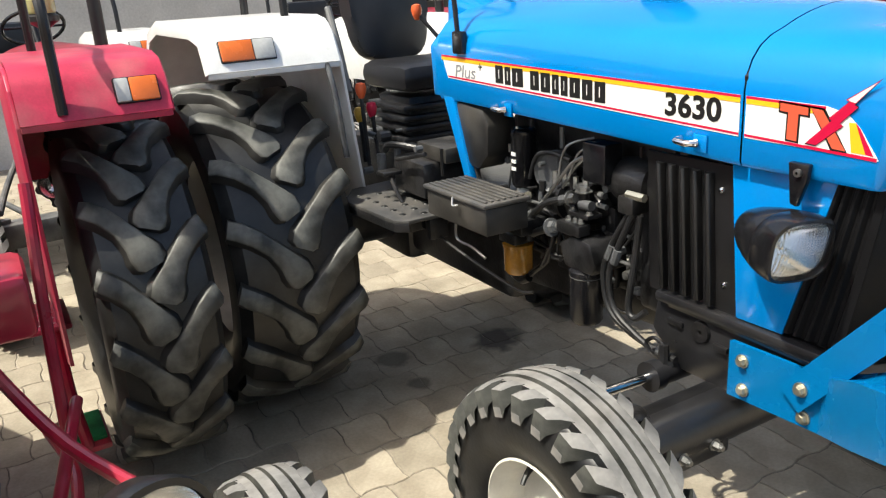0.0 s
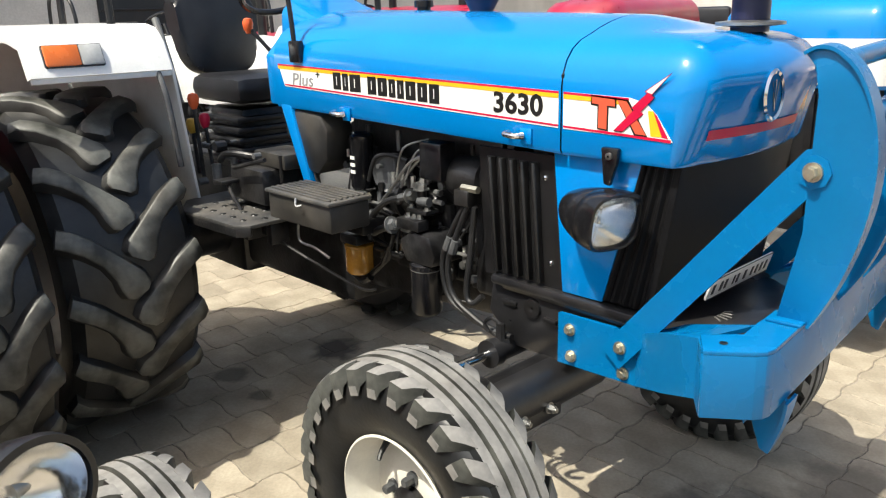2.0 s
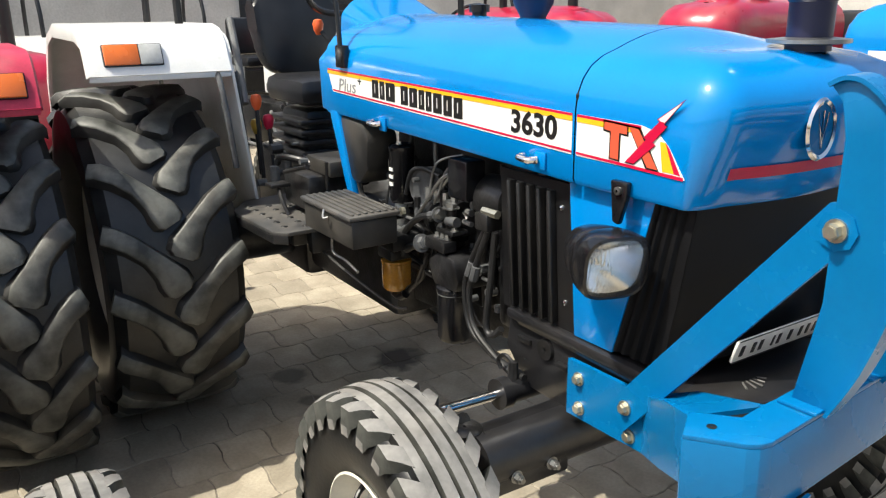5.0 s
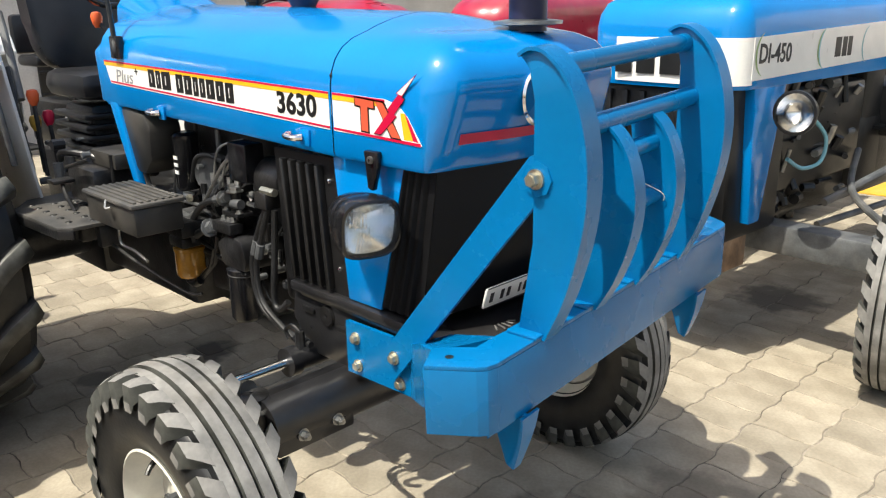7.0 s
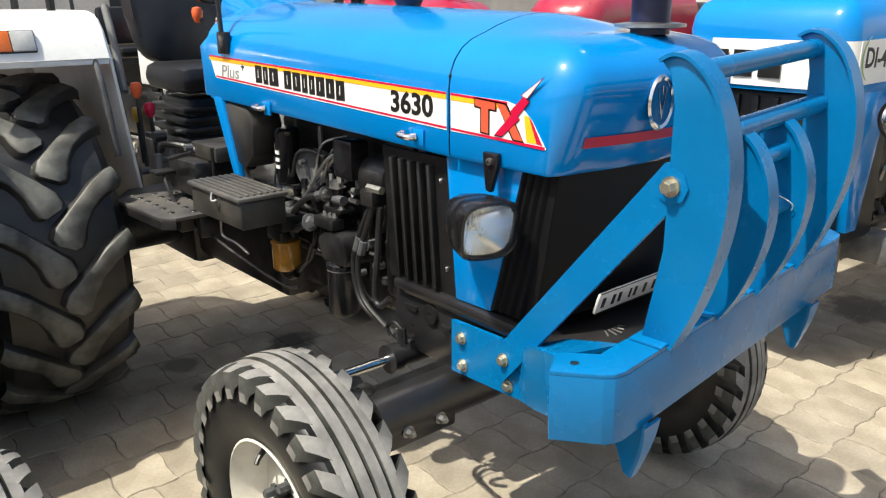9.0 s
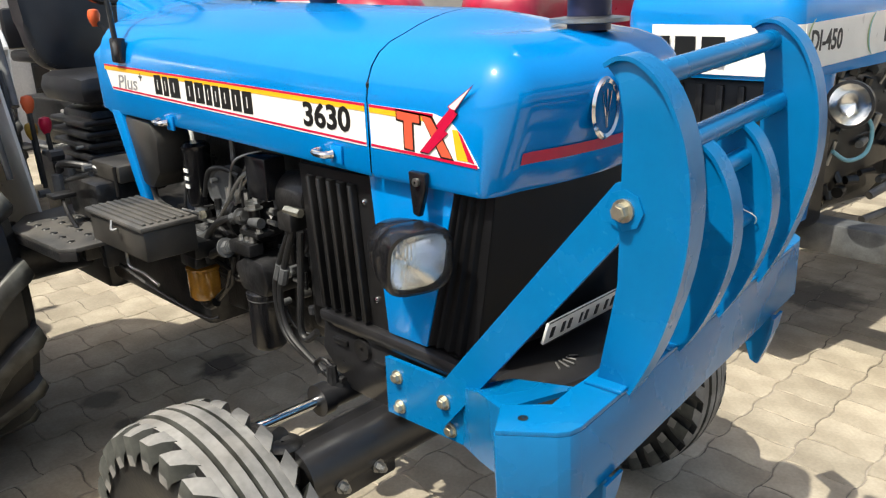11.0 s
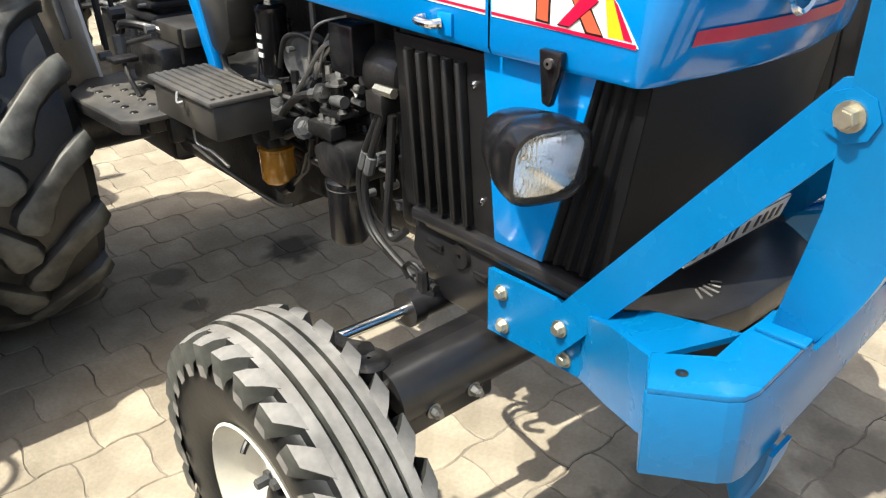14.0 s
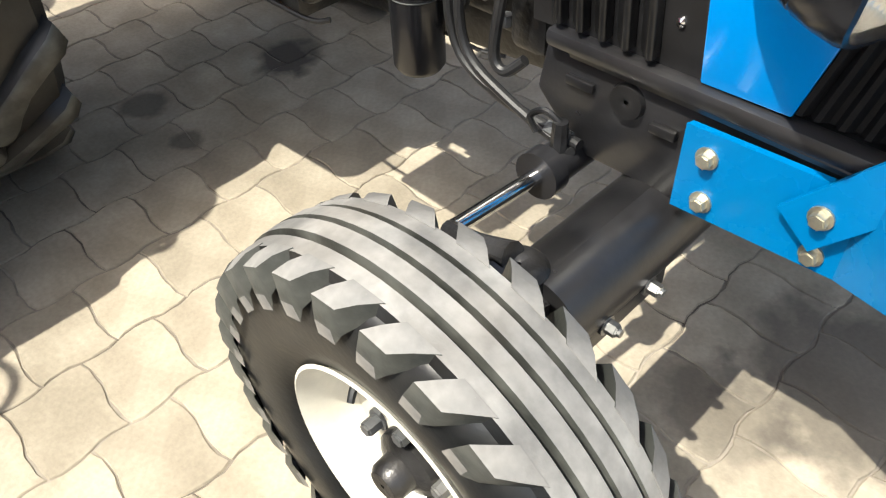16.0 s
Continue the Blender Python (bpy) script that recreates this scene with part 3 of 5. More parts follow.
for k in range(17):
    a = radians(74 + 16 * min(1, k / 4))
    y = -0.243 - 0.092 * math.cos(a) if k <= 4 else -0.243 + (k - 4) * 0.033
    x = 0.410 + 0.092 * math.sin(a) if k <= 4 else 0.502 + 0.03 * (1 - (y / 0.243) ** 2)
    d = Vector((math.sin(a), -math.cos(a))) * 0.003
    vs.append([bm.verts.new((x + d.x - 0.055 * math.sin(a) * (1 - (z - 1.30) / 0.2), y + d.y, z)) for z in (1.360, 1.384)])
for a, b in zip(vs, vs[1:]):
    bm.faces.new((a[0], b[0], b[1], a[1]))
part("nose_strip", bm, DECAL_RED, blue, "red strip across the nose")
# muffler stack and air pre-cleaner
part("muffler_collar", lathe([(0.050, 0), (0.085, 0.004), (0.085, 0.012), (0.050, 0.016)], 32, m=pose(0.385, 0.062, 1.603, 90, 0, 0)), STEEL, blue, "dull metal collar of the exhaust")
part("muffler", lathe([(0.047, 0), (0.047, 0.10), (0.050, 0.104), (0.050, 0.112), (0.047, 0.116), (0.047, 0.128), (0.051, 0.132), (0.051, 0.140), (0.047, 0.144), (0.047, 0.175)], 28, m=pose(0.385, 0.062, 1.59, 90, 0, 0)), NAVY, blue, "dark exhaust muffler pipe")
part("rain_dish", lathe([(0.050, 0.0), (0.105, 0.004), (0.122, 0.012), (0.118, 0.030), (0.085, 0.055), (0.085, 0.15), (0.07, 0.165), (0.004, 0.17)], 36, m=pose(0.385, 0.062, 1.762, 90, 0, 0)), STEEL, blue, "dull metal dish of the air pre-cleaner")
part("precleaner", lathe([(0.040, 0), (0.040, 0.03), (0.062, 0.07), (0.070, 0.12), (0.070, 0.24), (0.05, 0.26), (0.004, 0.26)], 28, m=pose(-0.57, 0.08, 1.63, 90, 0, 0)), NAVY, blue, "navy air pre-cleaner bowl")
part("bonnet_cap", lathe([(0.025, 0), (0.025, 0.02), (0.035, 0.022), (0.035, 0.045), (0.004, 0.05)], 20, m=pose(-0.86, 0.08, 1.655, 90, 0, 0)), PLASTIC, blue)
# louvred side panel, blue pillar, mesh corner and front grille
for s in (-1, 1):
    F = Matrix.Diagonal((1, -s, 1, 1))
    bm = prism([(-0.225, 1.285), (0.065, 1.285), (0.095, 0.915), (-0.205, 0.905)], "y", -0.297, -0.285, 0.0, m=F)
    panel = part("louvre_panel", bm, BLACK, blue, "black louvred engine side panel")
    for k in range(5):
        x = -0.195 + k * 0.040
        bm = prism([(x, -0.297), (x + 0.026, -0.322), (x + 0.034, -0.318), (x + 0.034, -0.297)], "z", 0.925, 1.262, 0.003, m=F)
        for v in bm.verts:
            v.co.x += (1.26 - v.co.z) * 0.07
        part("louvre", bm, BLACK, panel)
    for z, x in ((1.222, 0.022), (0.985, 0.045)):
        part("rivet", lathe([(0.008, 0), (0.007, 0.004), (0.002, 0.006)], 12, m=F @ pose(x, -0.297, z, 0, 0, 180)), CHROME, panel)
    bm = prism([(0.056, 1.30), (0.325, 1.30), (0.222, 0.918), (0.092, 0.916)], "y", -0.307, -0.290, 0.003, m=F)
    part("pillar", bm, BLUE, blue, "blue lamp pillar below the bonnet")
    # ribbed mesh panel round the corner
    bm = bmesh.new()
    rows = []
    for z, fx in ((1.305, 1.0), (1.10, 0.5), (0.925, 0.0)):
        row = []
        for k in range(19):
            t = k / 18
            x0, x1 = 0.225 + 0.10 * fx, 0.365 + 0.062 * fx
            x = x0 + (x1 - x0) * t
            y = -0.298 + 0.006 * t + (0.010 if k % 4 in (1, 2) and 1 < k < 16 else 0) - 0.008
            row.append(bm.verts.new((x, y, z)))
        rows.append(row)
    for a, b in zip(rows, rows[1:]):
        for k in range(18):
            bm.faces.new((a[k], a[k + 1], b[k + 1], b[k]))
    bmesh.ops.transform(bm, matrix=F, verts=bm.verts[:])
    part("mesh_panel", bm, MESH, blue, "black woven-mesh grille panel with ribs", angle=20)
    # black switch bracket under the bonnet edge
    if s < 0:
        bm = prism([(0.235, 1.335), (0.285, 1.335), (0.28, 1.295), (0.262, 1.24), (0.245, 1.245)], "y", -0.352, -0.336, 0.004)
        br = part("catch_bracket", bm, PLASTIC, blue, "black bonnet catch with a small lock")
        part("lock", lathe([(0.009, 0), (0.009, 0.006), (0.003, 0.007)], 14, m=pose(0.262, -0.352, 1.315, 0, 0, 180)), STEEL, br)
front = bmesh.new()
rows = []
for z, fx in ((1.305, 1.0), (1.10, 0.5), (0.925, 0.0)):
    rows.append([front.verts.new((0.365 + 0.062 * fx + 0.030 * (1 - (2 * k / 24 - 1) ** 2), -0.298 + 0.596 * k / 24, z)) for k in range(25)])
for a, b in zip(rows, rows[1:]):
    for k in range(24):
        front.faces.new((a[k], a[k + 1], b[k + 1], b[k]))
part("front_grille", front, MESH, blue, "black woven-mesh radiator grille")
part("radiator_core", box((-0.05, -0.27, 0.90), (0.33, 0.27, 1.33), 0.01), BLACK, blue)
# headlamps on the pillars
for s in (-1, 1):
    cy = 0.405 * s
    bm = bmesh.new()
    secs = [(0.155, 0.010, 0.011, 1.0), (0.163, 0.030, 0.032, 1.0), (0.182, 0.047, 0.049, 0.96), (0.208, 0.060, 0.062, 0.9), (0.238, 0.069, 0.071, 0.84), (0.272, 0.076, 0.078, 0.76), (0.276, 0.0745, 0.0765, 0.75), (0.281, 0.0775, 0.0795, 0.74), (0.31, 0.080, 0.082, 0.68), (0.336, 0.080, 0.082, 0.64), (0.345, 0.077, 0.079, 0.62), (0.347, 0.071, 0.073, 0.62), (0.340, 0.066, 0.068, 0.62), (0.325, 0.064, 0.066, 0.62)]
    rings = []
    for x, ry, rz, e in secs:
        ring = []
        for k in range(28):
            a = 2 * math.pi * k / 28
            c, q = math.cos(a), math.sin(a)
            ring.append(bm.verts.new((x + 0.018 * q * min(1, max(0, (x - 0.16) / 0.12)), cy + ry * math.copysign(abs(c) ** e, c), 1.172 + rz * math.copysign(abs(q) ** e, q))))
        rings.append(ring)
    for a, b in zip(rings, rings[1:]):
        for k in range(28):
            j = (k + 1) % 28
            bm.faces.new((a[k], a[j], b[j], b[k]))
    bm.faces.new(rings[0])
    lamp = part("headlamp", bm, PLASTIC, blue, "black plastic headlamp with a rounded square lens", Matrix.Translation((0.305, cy, 1.172)) @ pose(0, 0, 0, 0, 0, 20 * s) @ Matrix.Scale(0.93, 4) @ Matrix.Translation((0.020, 0, 0)) @ Matrix.Diagonal((1.22, 1, 1, 1)) @ Matrix.Translation((-0.338, -cy, -1.172)))
    for nm, mat, dx, bulge, sc in (("reflector", REFLECTOR, 0.325, -0.075, 0.064), ("lens", GLASS, 0.338, 0.016, 0.0655)):
        bm = bmesh.new()
        rings = []
        for f in (1.0, 0.75, 0.45, 0.15):
            ring = []
            for k in range(28):
                a = 2 * math.pi * k / 28
                c, q = math.cos(a), math.sin(a)
                zz = sc * 1.03 * f * math.copysign(abs(q) ** 0.62, q)
                ring.append(bm.verts.new((dx + bulge * (1 - f * f) + 0.27 * zz, cy + sc * f * math.copysign(abs(c) ** 0.62, c), 1.172 + zz)))
            rings.append(ring)
        for a, b in zip(rings, rings[1:]):
            for k in range(28):
                j = (k + 1) % 28
                bm.faces.new((a[k], a[j], b[j], b[k]))
        bm.faces.new(rings[-1])
        o = part(nm, bm, mat, lamp, "fluted clear glass" if nm == "lens" else "")
        if nm == "lens":
            o.visible_shadow = False
    part("lamp_bracket", box((0.20, min(cy, cy - 0.1 * s), 1.15), (0.235, max(cy, cy - 0.1 * s), 1.19), 0.006), PLASTIC, lamp)
# chassis rails and front support casting
for s in (-1, 1):
    F = Matrix.Diagonal((1, -s, 1, 1))
    bm = prism([(-0.17, 0.905), (0.33, 0.905), (0.40, 0.885), (0.40, 0.79), (0.20, 0.70), (-0.10, 0.70), (-0.19, 0.79)], "y", -0.300, -0.22, 0.008, m=F)
    part("rail_ledge", box((-0.165, -0.322, 0.884), (0.36, -0.285, 0.914), 0.010, m=F), SATIN, blue)
    rail = part("chassis_rail", bm, SATIN, blue, "black cast chassis rail")
    part("rail_rib", tube([(-0.12, -0.302, 0.885), (0.10, -0.304, 0.885), (0.33, -0.302, 0.88)], 0.013, 8) if s < 0 else tube([(-0.12, 0.302, 0.885), (0.33, 0.302, 0.88)], 0.013, 8), BLACK, rail)
    part("rail_boss", lathe([(0.030, 0), (0.028, 0.010), (0.012, 0.012), (0.004, 0.008)], 20, m=F @ pose(-0.015, -0.30, 0.838, 0, 0, 180)), BLACK, rail)
    part("rail_rib", box((-0.13, -0.309, 0.825), (-0.075, -0.299, 0.842), 0.004, m=F), BLACK, rail)
    part("rail_rib", box((0.03, -0.312, 0.808), (0.075, -0.299, 0.825), 0.004, m=F), BLACK, rail)
bm = prism([(0.30, -0.30), (0.42, -0.275), (0.52, -0.20), (0.545, -0.10), (0.545, 0.10), (0.52, 0.20), (0.42, 0.275), (0.30, 0.30)], "z", 0.83, 0.885, 0.012)
part("front_casting", bm, SATIN, blue, "black front support casting")
bm = bmesh.new()
for k in range(5):
    rod((0.45, -0.13 + k * 0.012, 0.887), (0.475 + 0.012 * math.sin(k), -0.15 + k * 0.02, 0.888), 0.0025, 6, bm)
part("cast_mark", bm, GREY_IRON, blue, "worn raised mark on the casting")
plate = part("number_plate", box((-0.004, -0.172, -0.029), (0.004, 0.172, 0.029), 0.003), DECAL, blue, "white number plate with black bars", pose(0.438, 0.015, 0.962, 0, 17, 0))
for y, wd in ((-0.155, 0.022), (-0.115, 0.020), (-0.09, 0.020), (-0.045, 0.012), (-0.025, 0.018), (0.015, 0.020), (0.055, 0.018), (0.082, 0.018), (0.109, 0.018), (0.136, 0.018)):
    part("plate_bar", box((0.004, y, -0.014), (0.0055, y + wd * 0.55, 0.014), 0), INK, plate)
part("plate_edge", box((0.0035, -0.170, -0.031), (0.0048, 0.170, -0.0285), 0), INK, plate)
part("plate_edge", box((0.0035, -0.170, 0.0285), (0.0048, 0.170, 0.031), 0), INK, plate)
# front axle with its bolts, steering ram
bm = bmesh.new()
tube([(0.035, -0.56, 0.635), (0.035, 0.56, 0.635)], 0.072, 28, bm, False)
part("axle_beam", bm, BLACK, blue, "black tubular front axle beam")
for s in (-1, 1):
    bm = prism([(0.05 + 0.074 * math.cos(2 * math.pi * k / 28), 0.632 + 0.074 * math.sin(2 * math.pi * k / 28)) for k in range(28)], "y", s * 0.575, s * 0.12, 0.0)
    ax = part("axle_sleeve", bm, SATIN, blue, "black round axle sleeve")
    part("sleeve_foot", box((0.06, min(s * 0.575, s * 0.33), 0.562), (0.118, max(s * 0.575, s * 0.33), 0.63), 0.008), SATIN, ax)
    for y in (0.39, 0.50):
        part("axle_bolt", hexbolt((0.118, s * y, 0.605), (1, 0, 0), 0.012, 0.022), STEEL, ax, "bright steel bolt")
        part("axle_bolt_end", rod((0.135, s * y, 0.605), (0.148, s * y, 0.605), 0.007, 10), STEEL, ax)
    part("king_pin", lathe([(0.05, -0.36), (0.05, -0.03), (0.060, -0.022), (0.060, 0.018), (0.046, 0.024), (0.046, 0.052), (0.036, 0.060), (0.012, 0.062), (0.004, 0.058)], 24, m=pose(0.01, s * 0.575, 0.655, 90, 0, 0)), IRON, blue, "black kingpin housing")
    part("spindle", rod((0.0, s * 0.56, 0.40), (0.0, s * 0.70, 0.395), 0.035), IRON, blue)
    part("steering_arm", tube([(0.0, s * 0.575, 0.72), (-0.07, s * 0.575, 0.70), (-0.135, s * 0.57, 0.685)], [0.024, 0.018, 0.017]), IRON, blue)
    front_wheel(blue, (-0.015, -0.755 if s < 0 else 0.80, 0.418), outer=s, name="front_wheel")
bm = bmesh.new()
rod((-0.115, -0.365, 0.69), (-0.10, 0.30, 0.70), 0.036, 20, bm)
tube([(-0.115, -0.385, 0.69), (-0.115, -0.352, 0.69)], 0.043, 20, bm, False)
ram = part("steering_ram", bm, SATIN, blue, "black hydraulic steering cylinder")
part("ram_rod", rod((-0.115, -0.38, 0.69), (-0.135, -0.565, 0.682), 0.014), CHROME, ram, "polished piston rod")
part("ram_fitting", tube([(-0.11, -0.335, 0.72), (-0.11, -0.335, 0.775)], [0.016, 0.013], 8), IRON, ram)
part("ram_hook", tube([(-0.11, -0.335, 0.77), (-0.14, -0.34, 0.785), (-0.165, -0.345, 0.765), (-0.15, -0.345, 0.742)], 0.006, 8), IRON, ram)
# front guard in its own slightly turned frame: u forward, v across, w up
BUMPER = [(-0.149, -0.031), (-0.109, -0.102), (-0.022, -0.048), (-0.007, -0.032), (0.0, -0.008)]
MID = 0.522
FAR = [(u, 2 * MID - v) for u, v in BUMPER[::-1]]
guard = part("bumper", prism(BUMPER + FAR + [(-0.075, 2 * MID - 0.018), (-0.078, 2 * MID - 0.095), (-0.066, 2 * MID - 0.218), (-0.066, 0.218), (-0.078, 0.095), (-0.075, 0.018)], "z", -0.010, 0.0, 0.002), BLUE_BRUSHED, blue, "brush-painted blue steel front guard", pose(0.750, -0.455, 0.998, 2.2, 0, 3.6))
part("front_plate", prism([(-0.010, -0.008), (0.0, -0.008), (0.0, 2 * MID + 0.008), (-0.010, 2 * MID + 0.008)], "z", -0.152, -0.010, 0.002), BLUE_BRUSHED, guard)
for row in (BUMPER, FAR):
    inner = [(u - 0.008, v + (0.006 if v < MID else -0.006)) for u, v in row]
    ends = list(zip(row, inner))
    ends = ends[1:] if row is BUMPER else ends[:-1]
    part("end_plate", prism([p for p, q in ends] + [q for p, q in ends[::-1]], "z", -0.152, -0.010, 0.001), BLUE_BRUSHED, guard, "bent end plate of the guard")
part("drill_hole", lathe([(0.009, 0.0), (0.002, 0.0012)], 14, m=pose(-0.092, -0.045, 0.0005, 90, 0, 0)), INK, guard)


def rounded(pts, n=4):
    """The same line with smooth steps between its points."""
    pts, out = [Vector(p) for p in pts], []
    for i in range(len(pts) - 1):
        p0, p1, p2, p3 = pts[max(0, i - 1)], pts[i], pts[i + 1], pts[min(len(pts) - 1, i + 2)]
        for k in range(n):
            t = k / n
            out.append(0.5 * (2 * p1 + (p2 - p0) * t + (2 * p0 - 5 * p1 + 4 * p2 - p3) * t * t + (3 * p1 - p0 - 3 * p2 + p3) * t ** 3))
    return out + [pts[-1]]


def horn(v, h, fat, hook=True, wide=0.055):
    """A crescent plate with a strip welded round its front edge."""
    U = 0.008
    fr = [(0.0, 0.0), (0.046 * fat, 0.10 * h), (0.083 * fat, 0.23 * h), (0.094 * fat, 0.34 * h), (0.082 * fat, 0.44 * h), (0.050 * fat, 0.52 * h), (0.008, 0.562 * h)]
    if hook:
        fr += [(-0.025, 0.570 * h), (-0.050, 0.558 * h)]
    back = [(-0.028, 0.535 * h), (-0.020, 0.48 * h), (-0.026, 0.20 * h), (-0.065, 0.0)]
    fr = [tuple(q) for q in rounded(fr)]
    g = part("guard_plate", prism([(u + U, w) for u, w in fr + back], "y", v - 0.006, v + 0.006, 0.002), BLUE_BRUSHED, guard)
    bm = bmesh.new()
    rows = []
    for i, (u, w) in enumerate(fr):
        a, b = fr[max(i - 1, 0)], fr[min(i + 1, len(fr) - 1)]
        n = Vector((b[1] - a[1], -(b[0] - a[0]))).normalized()
        rows.append([bm.verts.new((u + U + n.x * d, v + s * wide * 0.5 + wide * 0.22, w + n.y * d)) for d, s in ((0, -1), (0.007, -1), (0.007, 1), (0, 1))])
    for p, q in zip(rows, rows[1:]):
        for e in range(4):
            bm.faces.new((p[e], p[(e + 1) % 4], q[(e + 1) % 4], q[e]))
    bm.faces.new(rows[0])
    bm.faces.new(rows[-1][::-1])
    part("guard_strip", bm, BLUE_BRUSHED, guard, "curved flat bar on the edge of the guard", angle=50)
    part("weld_foot", box((-0.070, v - 0.03, 0.0), (0.006, v + 0.03, 0.008), 0.003), BLUE_BRUSHED, guard)


horn(0.140, 1.0, 1.0)
horn(0.745, 1.0, 1.0)
horn(0.335, 0.73, 0.92, False, 0.045)
horn(0.520, 0.73, 0.92, False, 0.045)
for u, w, v0, v1, r in ((-0.005, 0.535, 0.14, 0.745, 0.021), (0.015, 0.410, 0.14, 0.745, 0.023), (0.045, 0.225, 0.335, 0.520, 0.021), (0.035, 0.340, 0.335, 0.520, 0.020)):
    part("cross_bar", rod((u, v0, w), (u, v1, w), r, 20), BLUE_BRUSHED, guard, "blue round cross bar")
for v in (0.075, 0.89):
    edge = rounded([(0.006, -0.150), (0.000, -0.190), (-0.012, -0.235), (-0.032, -0.292)])
    part("lower_horn", prism([(q.x, q.y) for q in edge] + [(-0.046, -0.285), (-0.068, -0.215), (-0.085, -0.150)], "y", v - 0.006, v + 0.006, 0.002), BLUE_BRUSHED, guard)
    bm = bmesh.new()
    rows = [[bm.verts.new((q.x + d, v + e * (0.030 - 0.018 * k / 12) + 0.006, q.y)) for d, e in ((0, -1), (0.007, -1), (0.007, 1), (0, 1))] for k, q in enumerate(edge)]
    for p, q in zip(rows, rows[1:]):
        for e in range(4):
            bm.faces.new((p[e], p[(e + 1) % 4], q[(e + 1) % 4], q[e]))
    bm.faces.new(rows[0])
    bm.faces.new(rows[-1][::-1])
    part("horn_strip", bm, BLUE_BRUSHED, guard, angle=50)
    part("horn_gusset", prism([(-0.09, -0.150), (-0.075, -0.225), (-0.066, -0.150)], "y", v - 0.03, v, 0.001), BLUE_BRUSHED, guard)
part("tie_wire", tube([(0.03, 0.47, 0.26), (0.075, 0.50, 0.23), (0.06, 0.53, 0.19), (0.085, 0.55, 0.17), (0.05, 0.575, 0.11)], 0.0013, 6), CREAM, guard, "thin pale tie wire")
# side arms and braces of the guard, bolted to the rails
for s in (-1, 1):
    bm = bmesh.new()
    rows = [[bm.verts.new((x + dx, s * (y + dy), z)) for dx, dy, z in ((0, 0, zt), (0.004, -0.012, zt), (0.004, -0.012, zb), (0, 0, zb))] for x, y, zt, zb in ((0.095, 0.325, 0.862, 0.715), (0.345, 0.325, 0.868, 0.725), (0.47, 0.408, 0.934, 0.78), (0.596, 0.490, 0.984, 0.842), (0.640, 0.552, 0.984, 0.842))]
    for p, q in zip(rows, rows[1:]):
        for e in range(4):
            bm.faces.new((p[e], p[(e + 1) % 4], q[(e + 1) % 4], q[e]))
    bm.faces.new(rows[0])
    bm.faces.new(rows[-1][::-1])
    arm = part("guard_arm", bm, BLUE_BRUSHED, blue, "blue steel arm of the front guard", angle=20)
    bm = bmesh.new()
    quad = [(0.35, 0.322, 0.868), (0.60, 0.486, 0.983), (0.66, 0.345, 0.988), (0.47, 0.305, 0.925)]
    a, b = [bm.verts.new((x, s * y, z)) for x, y, z in quad], [bm.verts.new((x, s * y, z - 0.01)) for x, y, z in quad]
    bm.faces.new(a)
    bm.faces.new(b[::-1])
    for k in range(4):
        bm.faces.new((a[(k + 1) % 4], a[k], b[k], b[(k + 1) % 4]))
    part("arm_flange", bm, BLUE_BRUSHED, arm, angle=20)
    for x, z in ((0.136, 0.822), (0.142, 0.746), (0.309, 0.749)):
        part("arm_bolt", hexbolt((x, s * 0.325, z), (0, s, 0), 0.0122, 0.014), ZINC, arm, "yellow zinc hexagon bolt")
    p, q = Vector((0.295, s * 0.338, 0.808)), Vector((0.742, s * 0.326, 1.352))
    d = (q - p).normalized()
    n = Vector((-d.z, 0, d.x)) * 0.036
    pts = [p + n - d * 0.025, p - n - d * 0.025, q - n, q - n * 0.4 + d * 0.028, q + n * 0.4 + d * 0.028, q + n]
    bm = bmesh.new()
    a = [bm.verts.new(v + Vector((0, -0.005, 0))) for v in pts]
    b = [bm.verts.new(v + Vector((0, 0.005, 0))) for v in pts]
    bm.faces.new(a)
    bm.faces.new(b[::-1])
    for k in range(6):
        bm.faces.new((a[(k + 1) % 6], a[k], b[k], b[(k + 1) % 6]))
    brace = part("guard_brace", bm, BLUE_BRUSHED, blue, "blue flat bar brace of the front guard", angle=20)
    part("brace_bolt", hexbolt((0.308, s * 0.343, 0.826), (0, s, 0), 0.0122, 0.014), ZINC, brace, "yellow zinc hexagon bolt")
    part("brace_washer", rod((0.735, s * 0.330, 1.333), (0.735, s * 0.337, 1.333), 0.036, 8), BLUE_BRUSHED, brace, "eight-sided blue washer plate")
    part("brace_bolt", hexbolt((0.735, s * 0.337, 1.333), (0, s, 0), 0.014, 0.020), ZINC, brace, "yellow zinc hexagon bolt")
# engine, right-hand side clutter
bm = box((-1.05, -0.15, 0.77), (-0.22, 0.16, 1.28), 0.02)
engine = part("engine_block", bm, IRON, blue, "oily dark engine block")
for k in range(4):
    part("block_rib", box((-0.95 + k * 0.19, -0.185, 0.78), (-0.85 + k * 0.19, -0.155, 1.05), 0.012), IRON, engine)
part("sump", prism([(-1.15, 0.79), (-0.25, 0.79), (-0.32, 0.66), (-1.15, 0.60)], "y", -0.09, 0.14, 0.02), IRON, engine)
part("cylinder_head", box((-1.0, -0.17, 1.17), (-0.25, 0.17, 1.30), 0.015), IRON, engine)
part("gearbox", box((-1.95, -0.17, 0.55), (-1.05, 0.17, 0.98), 0.03), IRON, blue, "dark greasy gearbox housing")
part("rear_axle", rod((-2.08, -0.62, 0.70), (-2.08, 0.62, 0.70), 0.13, 24), IRON, blue)
